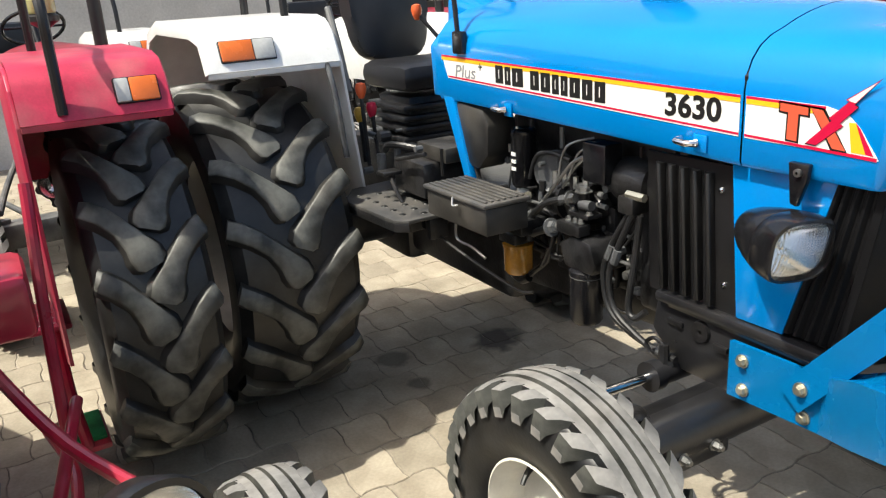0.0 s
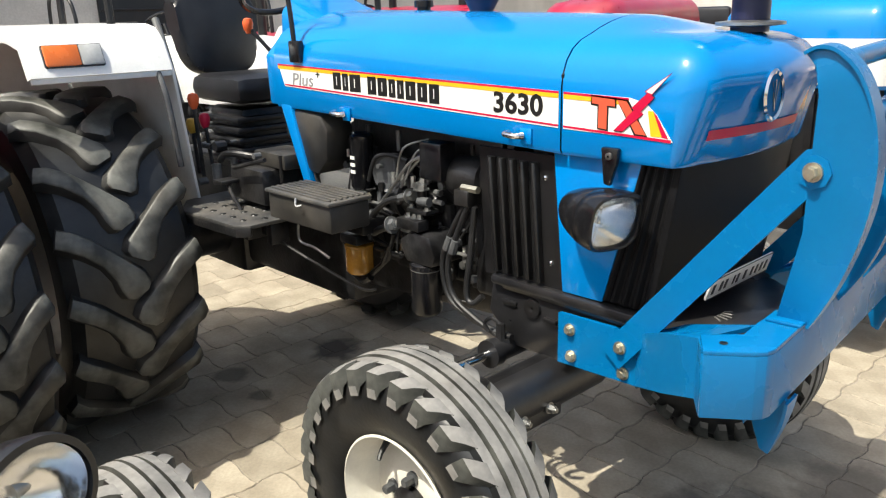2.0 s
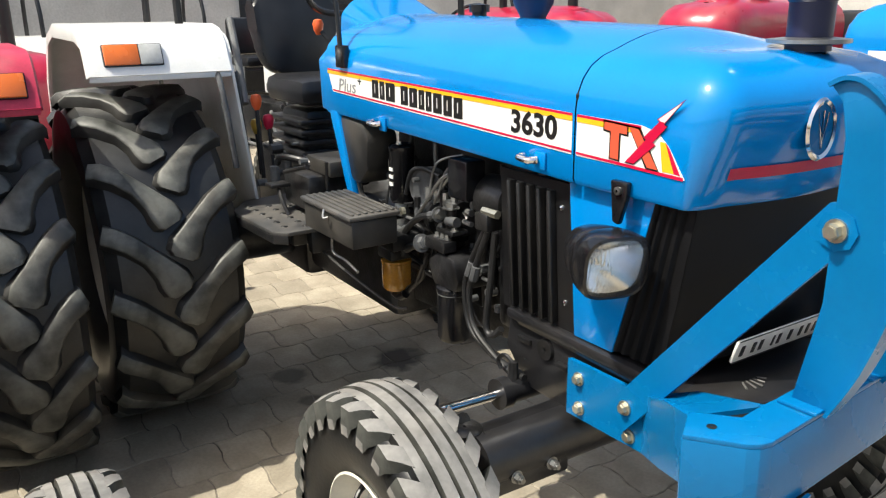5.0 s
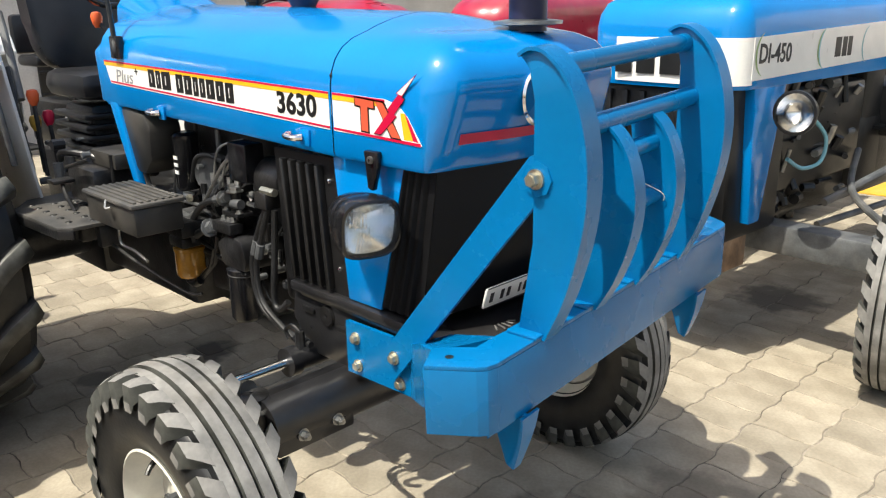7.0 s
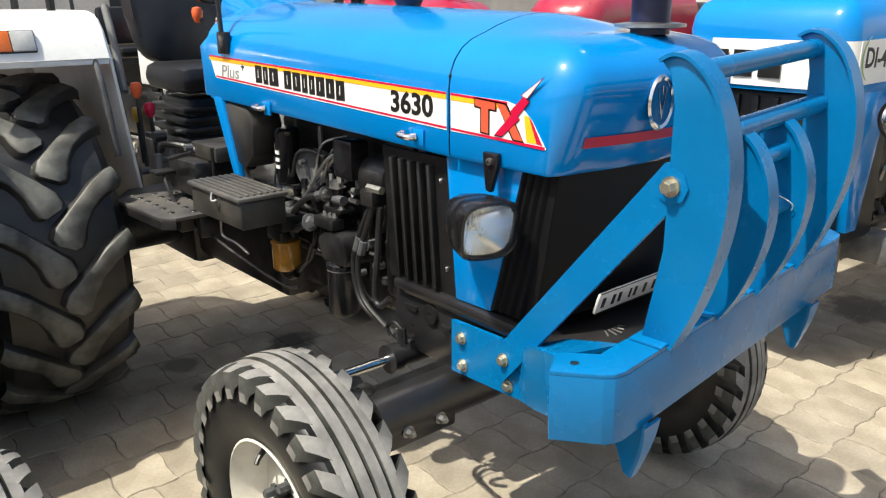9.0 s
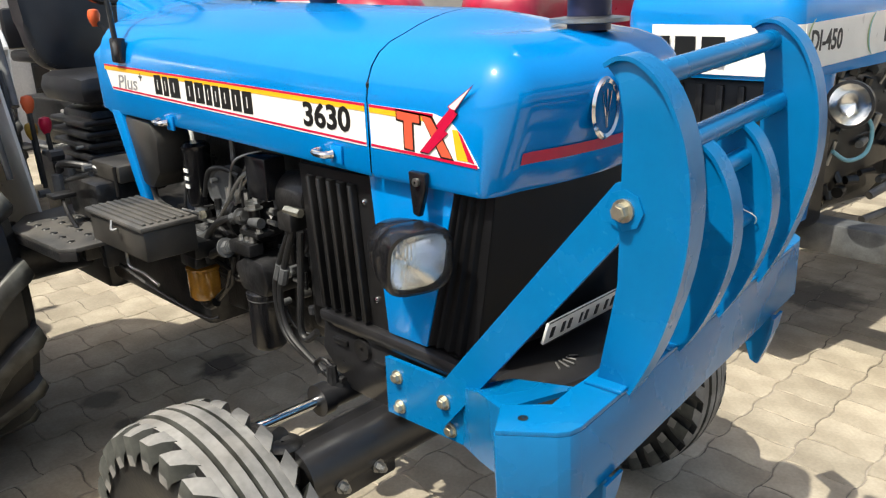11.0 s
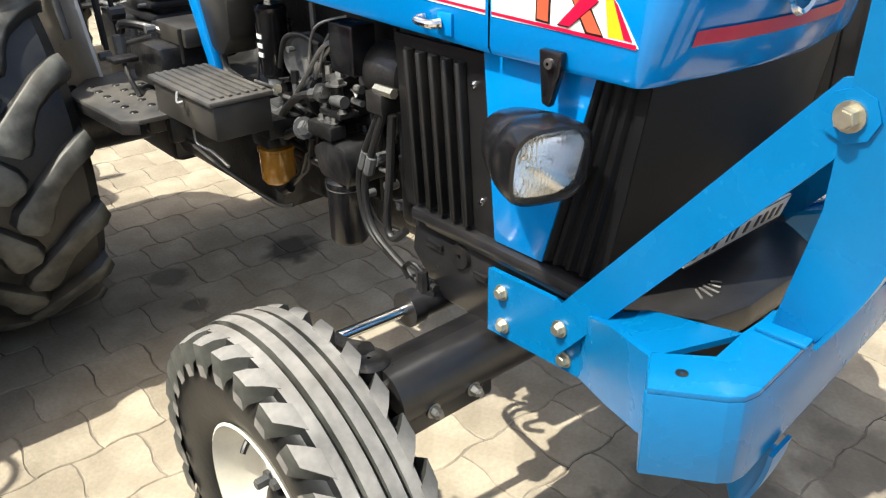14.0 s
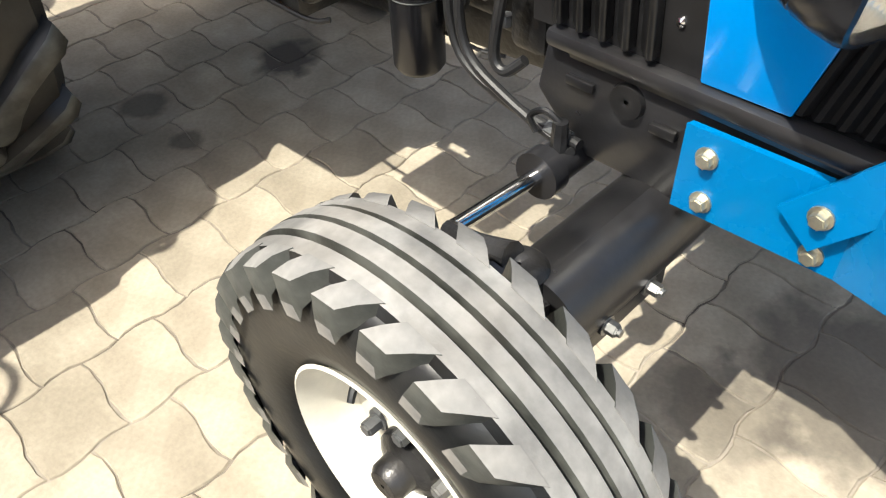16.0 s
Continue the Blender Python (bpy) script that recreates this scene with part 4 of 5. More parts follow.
part("rear_housing", box((-2.45, -0.2, 0.5), (-1.85, 0.2, 1.05), 0.04), IRON, blue)
for k, (p, r, h, mat, nm, lb) in enumerate((((-0.515, -0.26, 0.682), 0.052, 0.185, PLASTIC, "oil_filter", "black spin-on oil filter"), ((-0.86, -0.24, 1.06), 0.042, 0.20, PLASTIC, "fuel_filter", "black fuel filter with white print"), ((-0.88, -0.26, 0.745), 0.052, 0.115, FUEL, "filter_bowl", "amber glass sediment bowl"))):
    prof = [(r * 0.85, 0), (r, 0.012), (r, h * 0.85), (r * 1.06, h * 0.87), (r * 1.06, h * 0.95), (r * 0.8, h), (0.004, h)]
    f = part(nm, lathe([(0.004, 0)] + prof, 28, m=pose(*p, 90, 0, 0)), mat, blue, lb)
    if nm == "fuel_filter":
        for z in (0.06, 0.085, 0.11):
            part("print_bar", box((p[0] - 0.012, p[1] - r - 0.001, p[2] + z), (p[0] + 0.012, p[1] - r + 0.004, p[2] + z + 0.012), 0), DECAL, f)
    if nm == "filter_bowl":
        part("bowl_head", box((p[0] - 0.05, p[1] - 0.05, p[2] + h), (p[0] + 0.05, p[1] + 0.06, p[2] + h + 0.04), 0.01), IRON, f)
part("filter_head", prism([(-0.57, 0.862), (-0.44, 0.862), (-0.425, 0.90), (-0.45, 0.965), (-0.53, 0.975), (-0.60, 0.935)], "y", -0.305, -0.14, 0.014), IRON, blue, "oily cast filter head")
part("filter_collar", lathe([(0.0505, 0.0), (0.054, 0.004), (0.0505, 0.008), (0.053, 0.016), (0.0505, 0.022)], 28, m=pose(-0.515, -0.26, 0.835, 90, 0, 0)), GREY_IRON, blue)
part("expansion_tank", prism([(-1.16, 1.335), (-0.98, 1.32), (-0.945, 1.27), (-0.955, 1.16), (-1.02, 1.10), (-1.10, 1.11)], "y", -0.325, -0.20, 0.018), GREASE, blue, "dusty black plastic tank")
part("tank_cap", tube([(-1.07, -0.30, 1.10), (-1.05, -0.30, 1.05), (-0.98, -0.29, 1.03)], 0.014), GREASE, blue)
pump = part("injection_pump", lathe([(0.004, -0.13), (0.045, -0.125), (0.060, -0.10), (0.060, -0.06), (0.074, -0.055), (0.074, -0.040), (0.056, -0.035), (0.052, 0.03), (0.064, 0.035), (0.064, 0.055), (0.046, 0.06), (0.030, 0.10), (0.004, 0.102)], 28, m=pose(-0.60, -0.20, 1.05, 0, 0, -90)), IRON, blue, "cast fuel injection pump")
for a in range(6):
    b = math.pi * a / 3
    part("flange_bolt", hexbolt((-0.64, -0.20 + 0.064 * math.cos(b), 1.05 + 0.064 * math.sin(b)), (1, 0, 0), 0.008, 0.012), STEEL, pump)
# valve with a bolted tee, spool body and unions
tee = part("hydraulic_tee", rod((-0.527, -0.26, 1.045), (-0.527, -0.26, 1.105), 0.017, 16), IRON, blue, "oily steel hose tee with hex nuts")
part("tee_cap", hexbolt((-0.527, -0.26, 1.105), (0, 0, 1), 0.019, 0.014), STEEL, tee)
part("tee_branch", rod((-0.527, -0.27, 1.068), (-0.478, -0.27, 1.072), 0.015, 14), GREY_IRON, tee)
part("tee_nut", hexbolt((-0.560, -0.285, 1.083), (1, 0, 0.2), 0.017, 0.022), STEEL, tee)
part("tee_foot", box((-0.57, -0.29, 1.030), (-0.475, -0.23, 1.044), 0.004), IRON, tee)
for x in (-0.56, -0.485):
    part("tee_bolt", hexbolt((x, -0.275, 1.044), (0, 0, 1), 0.009, 0.010), STEEL, tee)
spool = part("spool_valve", box((-0.60, -0.312, 0.975), (-0.49, -0.262, 1.012), 0.006), IRON, blue, "dull steel valve body with unions")
part("valve_nut", hexbolt((-0.642, -0.30, 0.974), (1, 0, 0.3), 0.021, 0.030), GREY_IRON, spool)
part("valve_neck", rod((-0.615, -0.295, 0.983), (-0.595, -0.292, 0.990), 0.013, 12), STEEL, spool)
for x, z in ((-0.535, 1.012), (-0.565, 1.012), (-0.51, 1.014)):
    part("valve_screw", hexbolt((x, -0.285, z), (0, 0, 1), 0.009, 0.014), STEEL, spool)
part("throttle_rod", rod((-0.90, -0.29, 1.048), (-0.772, -0.29, 1.052), 0.0045, 8), STEEL, blue, "bright thin control rod")
part("throttle_rod", rod((-0.87, -0.29, 1.032), (-0.71, -0.28, 1.033), 0.0055, 8), STEEL, blue, "bright thin control rod")
part("rod_joint", lathe([(0.004, -0.008), (0.013, -0.006), (0.013, 0.006), (0.004, 0.008)], 16, m=pose(-0.77, -0.292, 1.052)), ZINC, blue)
part("dipstick", tube([(-0.728, -0.27, 1.031), (-0.655, -0.265, 1.108), (-0.583, -0.262, 1.183), (-0.53, -0.25, 1.215)], 0.0055, 8), STEEL, blue, "bright dipstick tube")
part("pale_elbow", tube([(-0.845, -0.29, 0.984), (-0.80, -0.295, 0.984), (-0.765, -0.298, 0.988), (-0.745, -0.29, 1.002)], 0.012, 10), STEEL, blue, "pale steel pipe elbow")
part("drain_cap", rod((-0.865, -0.245, 1.040), (-0.865, -0.245, 1.066), 0.020, 12), DECAL, blue, "white plastic drain cap")
part("drain_cap", rod((-0.865, -0.245, 1.020), (-0.865, -0.245, 1.042), 0.011, 8), DECAL, blue, "white plastic drain cap")
part("pulley", lathe([(0.004, -0.01), (0.060, -0.012), (0.068, -0.020), (0.060, 0.0), (0.068, 0.016), (0.060, 0.012), (0.004, 0.014)], 32, m=pose(-0.72, -0.215, 1.13, 0, 0, 25)), GREY_IRON, blue, "dull steel belt pulley")
for pts in ([(-0.795, -0.25, 0.886), (-0.716, -0.25, 0.873), (-0.76, -0.25, 0.80), (-0.848, -0.25, 0.735)], [(-0.70, -0.24, 0.92), (-0.735, -0.245, 0.82), (-0.83, -0.25, 0.742)]):
    part("bracket_rod", tube(pts, 0.009, 8, smooth=False), IRON, blue)
part("drain_elbow", tube([(-0.92, -0.26, 0.735), (-0.86, -0.265, 0.722), (-0.82, -0.26, 0.74)], 0.016, 10), IRON, blue)
for k in range(4):
    part("pump_union", rod((-0.69 + k * 0.05, -0.24, 1.10), (-0.69 + k * 0.05, -0.24, 1.14), 0.010, 6), STEEL, blue)
part("alternator", lathe([(0.03, -0.09), (0.065, -0.07), (0.07, 0.0), (0.065, 0.06), (0.03, 0.08)], 24, m=pose(-0.35, -0.20, 1.16, 0, 0, 90)), IRON, blue)
part("relay_box", box((-0.50, -0.29, 1.15), (-0.40, -0.22, 1.27), 0.008), PLASTIC, blue)
part("timing_cover", box((-0.30, -0.25, 0.80), (-0.215, 0.2, 1.20), 0.02), IRON, blue)
part("brass_union", rod((-0.285, -0.31, 1.155), (-0.22, -0.31, 1.155), 0.012, 6), ZINC, blue)
part("valve_block", box((-0.31, -0.325, 1.10), (-0.25, -0.26, 1.15), 0.006), IRON, blue)
for pts, r in (
        ([(-0.275, -0.305, 1.11), (-0.345, -0.305, 1.00), (-0.385, -0.305, 0.90), (-0.36, -0.305, 0.79), (-0.26, -0.31, 0.745), (-0.14, -0.315, 0.735), (-0.08, -0.32, 0.735)], 0.0095),
        ([(-0.258, -0.31, 1.11), (-0.315, -0.31, 1.00), (-0.355, -0.31, 0.90), (-0.335, -0.31, 0.80), (-0.24, -0.315, 0.752), (-0.12, -0.32, 0.72), (-0.09, -0.33, 0.72)], 0.0095),
        ([(-0.245, -0.30, 1.10), (-0.265, -0.30, 0.95), (-0.285, -0.30, 0.82), (-0.26, -0.30, 0.79), (-0.225, -0.29, 0.82)], 0.010),
        ([(-0.762, -0.295, 0.90), (-0.756, -0.30, 0.968), (-0.697, -0.30, 1.028), (-0.637, -0.298, 1.062), (-0.56, -0.286, 1.083)], 0.0105),
        ([(-0.735, -0.30, 0.930), (-0.70, -0.305, 0.948), (-0.64, -0.302, 0.972)], 0.013),
        ([(-0.80, -0.26, 1.02), (-0.74, -0.27, 1.02), (-0.66, -0.27, 1.00)], 0.008),
        ([(-0.66, -0.25, 1.07), (-0.60, -0.25, 1.15), (-0.545, -0.25, 1.20), (-0.53, -0.25, 1.21)], 0.005),
        ([(-0.80, -0.26, 1.10), (-0.76, -0.26, 1.18), (-0.70, -0.25, 1.20), (-0.60, -0.25, 1.19)], 0.008),
        ([(-0.60, -0.26, 1.13), (-0.56, -0.25, 1.22), (-0.50, -0.22, 1.25)], 0.004),
        ([(-0.65, -0.26, 1.13), (-0.62, -0.25, 1.23), (-0.55, -0.2, 1.26)], 0.004)):
    part("hose", tube(pts, r, 10), HOSE if r > 0.006 else STEEL, blue, "black rubber hose" if r > 0.006 else "thin steel pipe")
for p, q, r in (((-0.345, -0.305, 0.99), (-0.365, -0.305, 0.945), 0.016), ((-0.318, -0.31, 0.985), (-0.335, -0.31, 0.94), 0.016), ((-0.15, -0.315, 0.737), (-0.10, -0.318, 0.735), 0.015), ((-0.60, -0.291, 1.073), (-0.565, -0.286, 1.082), 0.016)):
    part("hose_ferrule", rod(p, q, r * 0.85, 8), GREY_IRON, blue, "dull steel hose ferrule")
random.seed(5)
for k in range(84):
    x, z = random.uniform(-0.98, -0.30), random.uniform(0.82, 1.22)
    y = -random.uniform(0.17, 0.255)
    d = random.choice(((1, 0, 0), (0, 0, 1), (0, -1, 0)))
    ln, r = random.uniform(0.02, 0.07), random.uniform(0.005, 0.014)
    part("engine_fitting", rod((x, y, z), (x + d[0] * ln, y + d[1] * ln * 0.5, z + d[2] * ln), r, random.choice((6, 8, 12))), random.choice((IRON, STEEL, BLACK, GREY_IRON, GREY_IRON, STEEL)), engine)
for k in range(9):
    x = random.uniform(-0.95, -0.32)
    p = Vector((x, -random.uniform(0.19, 0.28), random.uniform(0.85, 1.2)))
    q = p + Vector((random.uniform(-0.2, 0.2), 0.02, random.uniform(-0.2, 0.15)))
    part("wire", tube([p, (p + q) / 2 + Vector((0, -0.02, -0.04)), q], 0.004, 6), HOSE, engine)
# tool box on the side
tool = part("tool_box", box((-1.02, -0.535, 0.985), (-0.655, -0.375, 1.075), 0.008), GREASE, blue, "dusty black metal tool box with a ribbed lid", pose(0, 0, 0) @ Matrix.Translation((0, 0, 0)))
lid = part("lid", box((-1.028, -0.545, 1.075), (-0.648, -0.368, 1.09), 0.006), DUSTY_LID, tool)
for k in range(7):
    part("lid_rib", box((-1.01, -0.53 + k * 0.023, 1.089), (-0.665, -0.518 + k * 0.023, 1.096), 0.003), DUSTY_LID, tool)
part("hasp", tube([(-0.83, -0.545, 1.082), (-0.815, -0.556, 1.06), (-0.80, -0.545, 1.062)], 0.004, 8), STEEL, tool)
part("tool_box_bracket", box((-0.92, -0.36, 0.93), (-0.72, -0.15, 0.985), 0.01), IRON, tool)
part("step_rail", tube([(-1.25, -0.42, 0.86), (-1.0, -0.40, 0.80), (-0.80, -0.33, 0.72), (-0.74, -0.30, 0.72)], 0.006), GREASE, blue)
part("wire_clip", tube([(-0.94, -0.47, 0.98), (-0.945, -0.47, 0.90), (-0.87, -0.46, 0.885), (-0.80, -0.45, 0.86)], 0.005), STEEL, blue)
# foot plate with studs
fp = part("foot_plate", prism([(-1.55, -0.62), (-1.16, -0.60), (-1.12, -0.56), (-1.12, -0.20), (-1.75, -0.20), (-1.70, -0.52)], "z", 0.925, 0.94, 0.004), DUSTY_LID, blue, "dusty black foot plate with drainage holes")
part("plate_skirt", prism([(-1.55, -0.62), (-1.16, -0.60), (-1.12, -0.56), (-1.13, -0.55), (-1.17, -0.585), (-1.55, -0.605)], "z", 0.895, 0.926, 0.002), IRON, fp)
for i in range(6):
    for j in range(5):
        x, y = -1.58 + i * 0.075 + (j % 2) * 0.035, -0.54 + j * 0.07
        part("plate_hole", lathe([(0.013, 0), (0.011, 0.0025), (0.003, 0.003)], 10, m=pose(x, y, 0.9405, 90, 0, 0)), INK, fp)
part("pedal", tube([(-1.36, -0.46, 0.94), (-1.40, -0.47, 1.00), (-1.45, -0.46, 1.04)], 0.008), IRON, blue)
part("pedal_pad", box((-1.49, -0.50, 1.035), (-1.42, -0.42, 1.05), 0.004), IRON, blue)
for k in range(5):
    part("under_bracket", box((-1.55 + k * 0.09, -0.46 + 0.03 * (k % 2), 0.85 - 0.015 * (k % 3)), (-1.51 + k * 0.09, -0.38, 0.92), 0.008), IRON, blue)
# controls
part("steering_column", rod((-1.38, 0.0, 1.60), (-1.62, 0.0, 1.78), 0.025), PLASTIC, blue)
bm = bmesh.new()
R = 0.20
ring = [Vector((-1.63 + R * 0.82 * math.cos(a), R * math.sin(a), 1.79 + R * 0.57 * math.cos(a))) for a in [2 * math.pi * k / 32 for k in range(33)]]
tube(ring, 0.014, 10, bm, False)
sw = part("steering_wheel", bm, PLASTIC, blue, "black plastic steering wheel")
for a in (0.3, 2.4, 4.5):
    part("spoke", tube([(-1.63, 0, 1.79), (-1.63 + R * 0.82 * math.cos(a), R * math.sin(a), 1.79 + R * 0.57 * math.cos(a))], 0.010), PLASTIC, sw)
bm = box((-2.12, -0.25, 1.30), (-1.68, 0.20, 1.42), 0.05)
seat = part("seat", bm, VINYL, blue, "black vinyl driver's seat")
rim_pts = []
for k in range(28):
    a = 2 * math.pi * k / 28
    c, q = math.cos(a), math.sin(a)
    rim_pts.append((-0.042 + (0.200 + 0.022 * q) * math.copysign(abs(c) ** 0.5, c), 1.615 + 0.215 * math.copysign(abs(q) ** 0.55, q)))
bm = prism(rim_pts, "x", -2.24, -2.12, 0.028)
for v in bm.verts:
    v.co.x -= 0.18 * (v.co.z - 1.4)
part("backrest", bm, VINYL, seat)
part("seat_suspension", box((-2.05, -0.2, 0.98), (-1.75, 0.15, 1.28), 0.03), IRON, seat)
for k in range(5):
    part("bellows", box((-2.08, -0.24, 1.04 + k * 0.045), (-1.72, 0.18, 1.065 + k * 0.045), 0.01), VINYL, seat)
for p, q, mat in (((-1.72, -0.42, 1.02), (-1.74, -0.42, 1.33), ORANGE), ((-1.80, -0.40, 1.02), (-1.82, -0.40, 1.22), YELLOW), ((-1.75, -0.36, 1.05), (-1.78, -0.36, 1.24), DECAL_RED), ((-1.45, -0.25, 0.95), (-1.45, -0.25, 1.06), ORANGE), ((-1.62, 0.05, 1.35), (-1.80, -0.1, 1.62), ORANGE)):
    lv = part("lever", rod(p, q, 0.009, 10), IRON, blue, "black control lever with a coloured knob")
    q = Vector(q)
    part("knob", lathe([(0.010, -0.03), (0.020, -0.01), (0.024, 0.015), (0.018, 0.032), (0.004, 0.036)], 16, m=Matrix.Translation(q) @ pose(0, 0, 0, 90, 0, 0)), mat, lv)
for pts, r in (([(-1.60, -0.40, 1.10), (-1.50, -0.42, 1.14), (-1.38, -0.36, 1.13), (-1.30, -0.30, 1.08)], 0.014), ([(-1.40, -0.45, 1.10), (-1.15, -0.46, 1.16)], 0.008), ([(-1.85, -0.46, 1.45), (-1.78, -0.47, 1.25), (-1.72, -0.47, 1.05)], 0.009), ([(-1.90, -0.46, 1.40), (-1.83, -0.47, 1.22), (-1.75, -0.46, 1.02)], 0.009), ([(-2.05, -0.40, 1.66), (-1.93, -0.42, 1.50), (-1.82, -0.44, 1.32)], 0.016)):
    part("linkage", tube(pts, r), GREY_IRON if r == 0.016 else IRON, blue)
part("pedal_box", box((-1.50, -0.42, 0.96), (-1.25, -0.2, 1.10), 0.02), IRON, blue)
part("battery_shelf", box((-1.40, -0.36, 1.10), (-1.18, -0.2, 1.16), 0.01), GREASE, blue)
for k in range(22):
    x, y, z = random.uniform(-1.85, -1.12), random.uniform(-0.42, -0.15), random.uniform(0.97, 1.25)
    d = random.choice(((1, 0, 0), (0, 0, 1), (0, -1, 0)))
    ln, r = random.uniform(0.03, 0.12), random.uniform(0.006, 0.022)
    part("control_fitting", rod((x, y, z), (x + d[0] * ln, y + d[1] * ln * 0.5, z + d[2] * ln), r, 8), random.choice((IRON, BLACK, IRON, GREY_IRON)), blue)


def fender(parent, s, x0, yin, yout, zt, paint, lamp=True, side=-0.09, name="fender", handle=True, lean=0.0, rail=-0.22, lamp_half=0.105, drop=0.0, lab="white sheet-metal rear fender"):
    """A flat-topped fender: roof band over the tyre and a wall beside the seat. x0: the front lip."""
    top = [(x0, zt - 0.165), (x0 - 0.05, zt - 0.06), (x0 - 0.10, zt - 0.015), (x0 - 0.18, zt), (x0 - 0.75, zt + 0.005), (x0 - 0.95, zt - 0.04), (x0 - 1.16, zt - 0.25), (x0 - 1.24, zt - 0.55)]
    bm = bmesh.new()
    rows = []
    for i, (x, z) in enumerate(top):
        a, b = top[max(i - 1, 0)], top[min(i + 1, len(top) - 1)]
        n = Vector((b[1] - a[1], 0, -(b[0] - a[0]))).normalized() * 0.014
        if n.z < 0:
            n = -n
        rows.append([bm.verts.new(Vector((x, y, z)) + n * k) for y, k in ((s * yin, 0), (s * yin, 1), (s * yout, 1), (s * (yout + 0.008), 0), (s * (yout + 0.008), -3.0 if 1 < i else -0.6), (s * (yout - 0.006), -3.0 if 1 < i else -0.6), (s * (yout - 0.006), 0))])
    m = len(rows[0])
    for p, q in zip(rows, rows[1:]):
        for e in range(m):
            bm.faces.new((p[e], p[(e + 1) % m], q[(e + 1) % m], q[e]))
    bm.faces.new(rows[0])
    bm.faces.new(rows[-1][::-1])
    f = part(name, bm, paint, parent, lab, angle=50)
    wall = top + [(x0 - 1.05, zt - 0.85), (x0 - 0.35, zt - 0.86 - drop), (x0 - 0.07, zt - 0.76 - drop)]
    bm = prism(wall, "y", s * yin, s * (yin - 0.012), 0.002)
    for v in bm.verts:
        v.co.y -= s * lean * max(0.0, zt - 0.15 - v.co.z)
    part("fender_wall", bm, paint, f)
    part("front_lip", box((x0 - 0.012, min(s * yin, s * yout), zt - 0.182), (x0 + 0.006, max(s * yin, s * yout), zt - 0.155), 0.004), paint, f)
    if lamp:
        ym = s * (yin + yout) / 2
        lm = part("side_lamp", box((-0.030, -lamp_half, -0.042), (0.020, lamp_half, 0.042), 0.006), PLASTIC, f, "amber and clear side lamp", Matrix.Translation((x0 - 0.028, ym + side, zt - 0.095)) @ pose(0, 0, 0, 0, -22, 0))
        part("amber_lens", box((0.012, -lamp_half + 0.004 if s < 0 else -0.02, -0.038), (0.026, 0.02 if s < 0 else lamp_half - 0.004, 0.038), 0.005), AMBER, lm, "amber lens")
        part("clear_lens", box((0.012, 0.022 if s < 0 else 0.004 - lamp_half, -0.038), (0.026, lamp_half - 0.004 if s < 0 else -0.022, 0.038), 0.005), CLEAR, lm, "clear ribbed lens")
    if handle:
        y = s * (yin + 0.12)
        part("grab_rail", tube([(x0 + rail, y, zt - (0.14 if rail > -0.1 else 0.0)), (x0 + rail, y, zt + 0.04), (x0 + rail - 0.02, y, zt + 0.20), (x0 - 0.33, y, zt + 0.33), (x0 - 0.60, y, zt + 0.36), (x0 - 0.72, y, zt + 0.30), (x0 - 0.75, y, zt)], 0.016), BLACK, f, "bent black tube grab rail")
    return f


for s in (-1, 1):
    rear_wheel(blue, (-2.08, s * 0.868, 0.70), W=0.51, outer=s)
    fender(blue, s, -1.63, 0.55, 1.06, 1.632, WHITE, side=-0.095, lean=0.147)
    part("fender_stay", tube([(-1.75, s * 0.60, 1.60), (-1.60, s * 0.60, 1.40), (-1.60, s * 0.57, 1.1)], 0.012), GREY_IRON, blue)


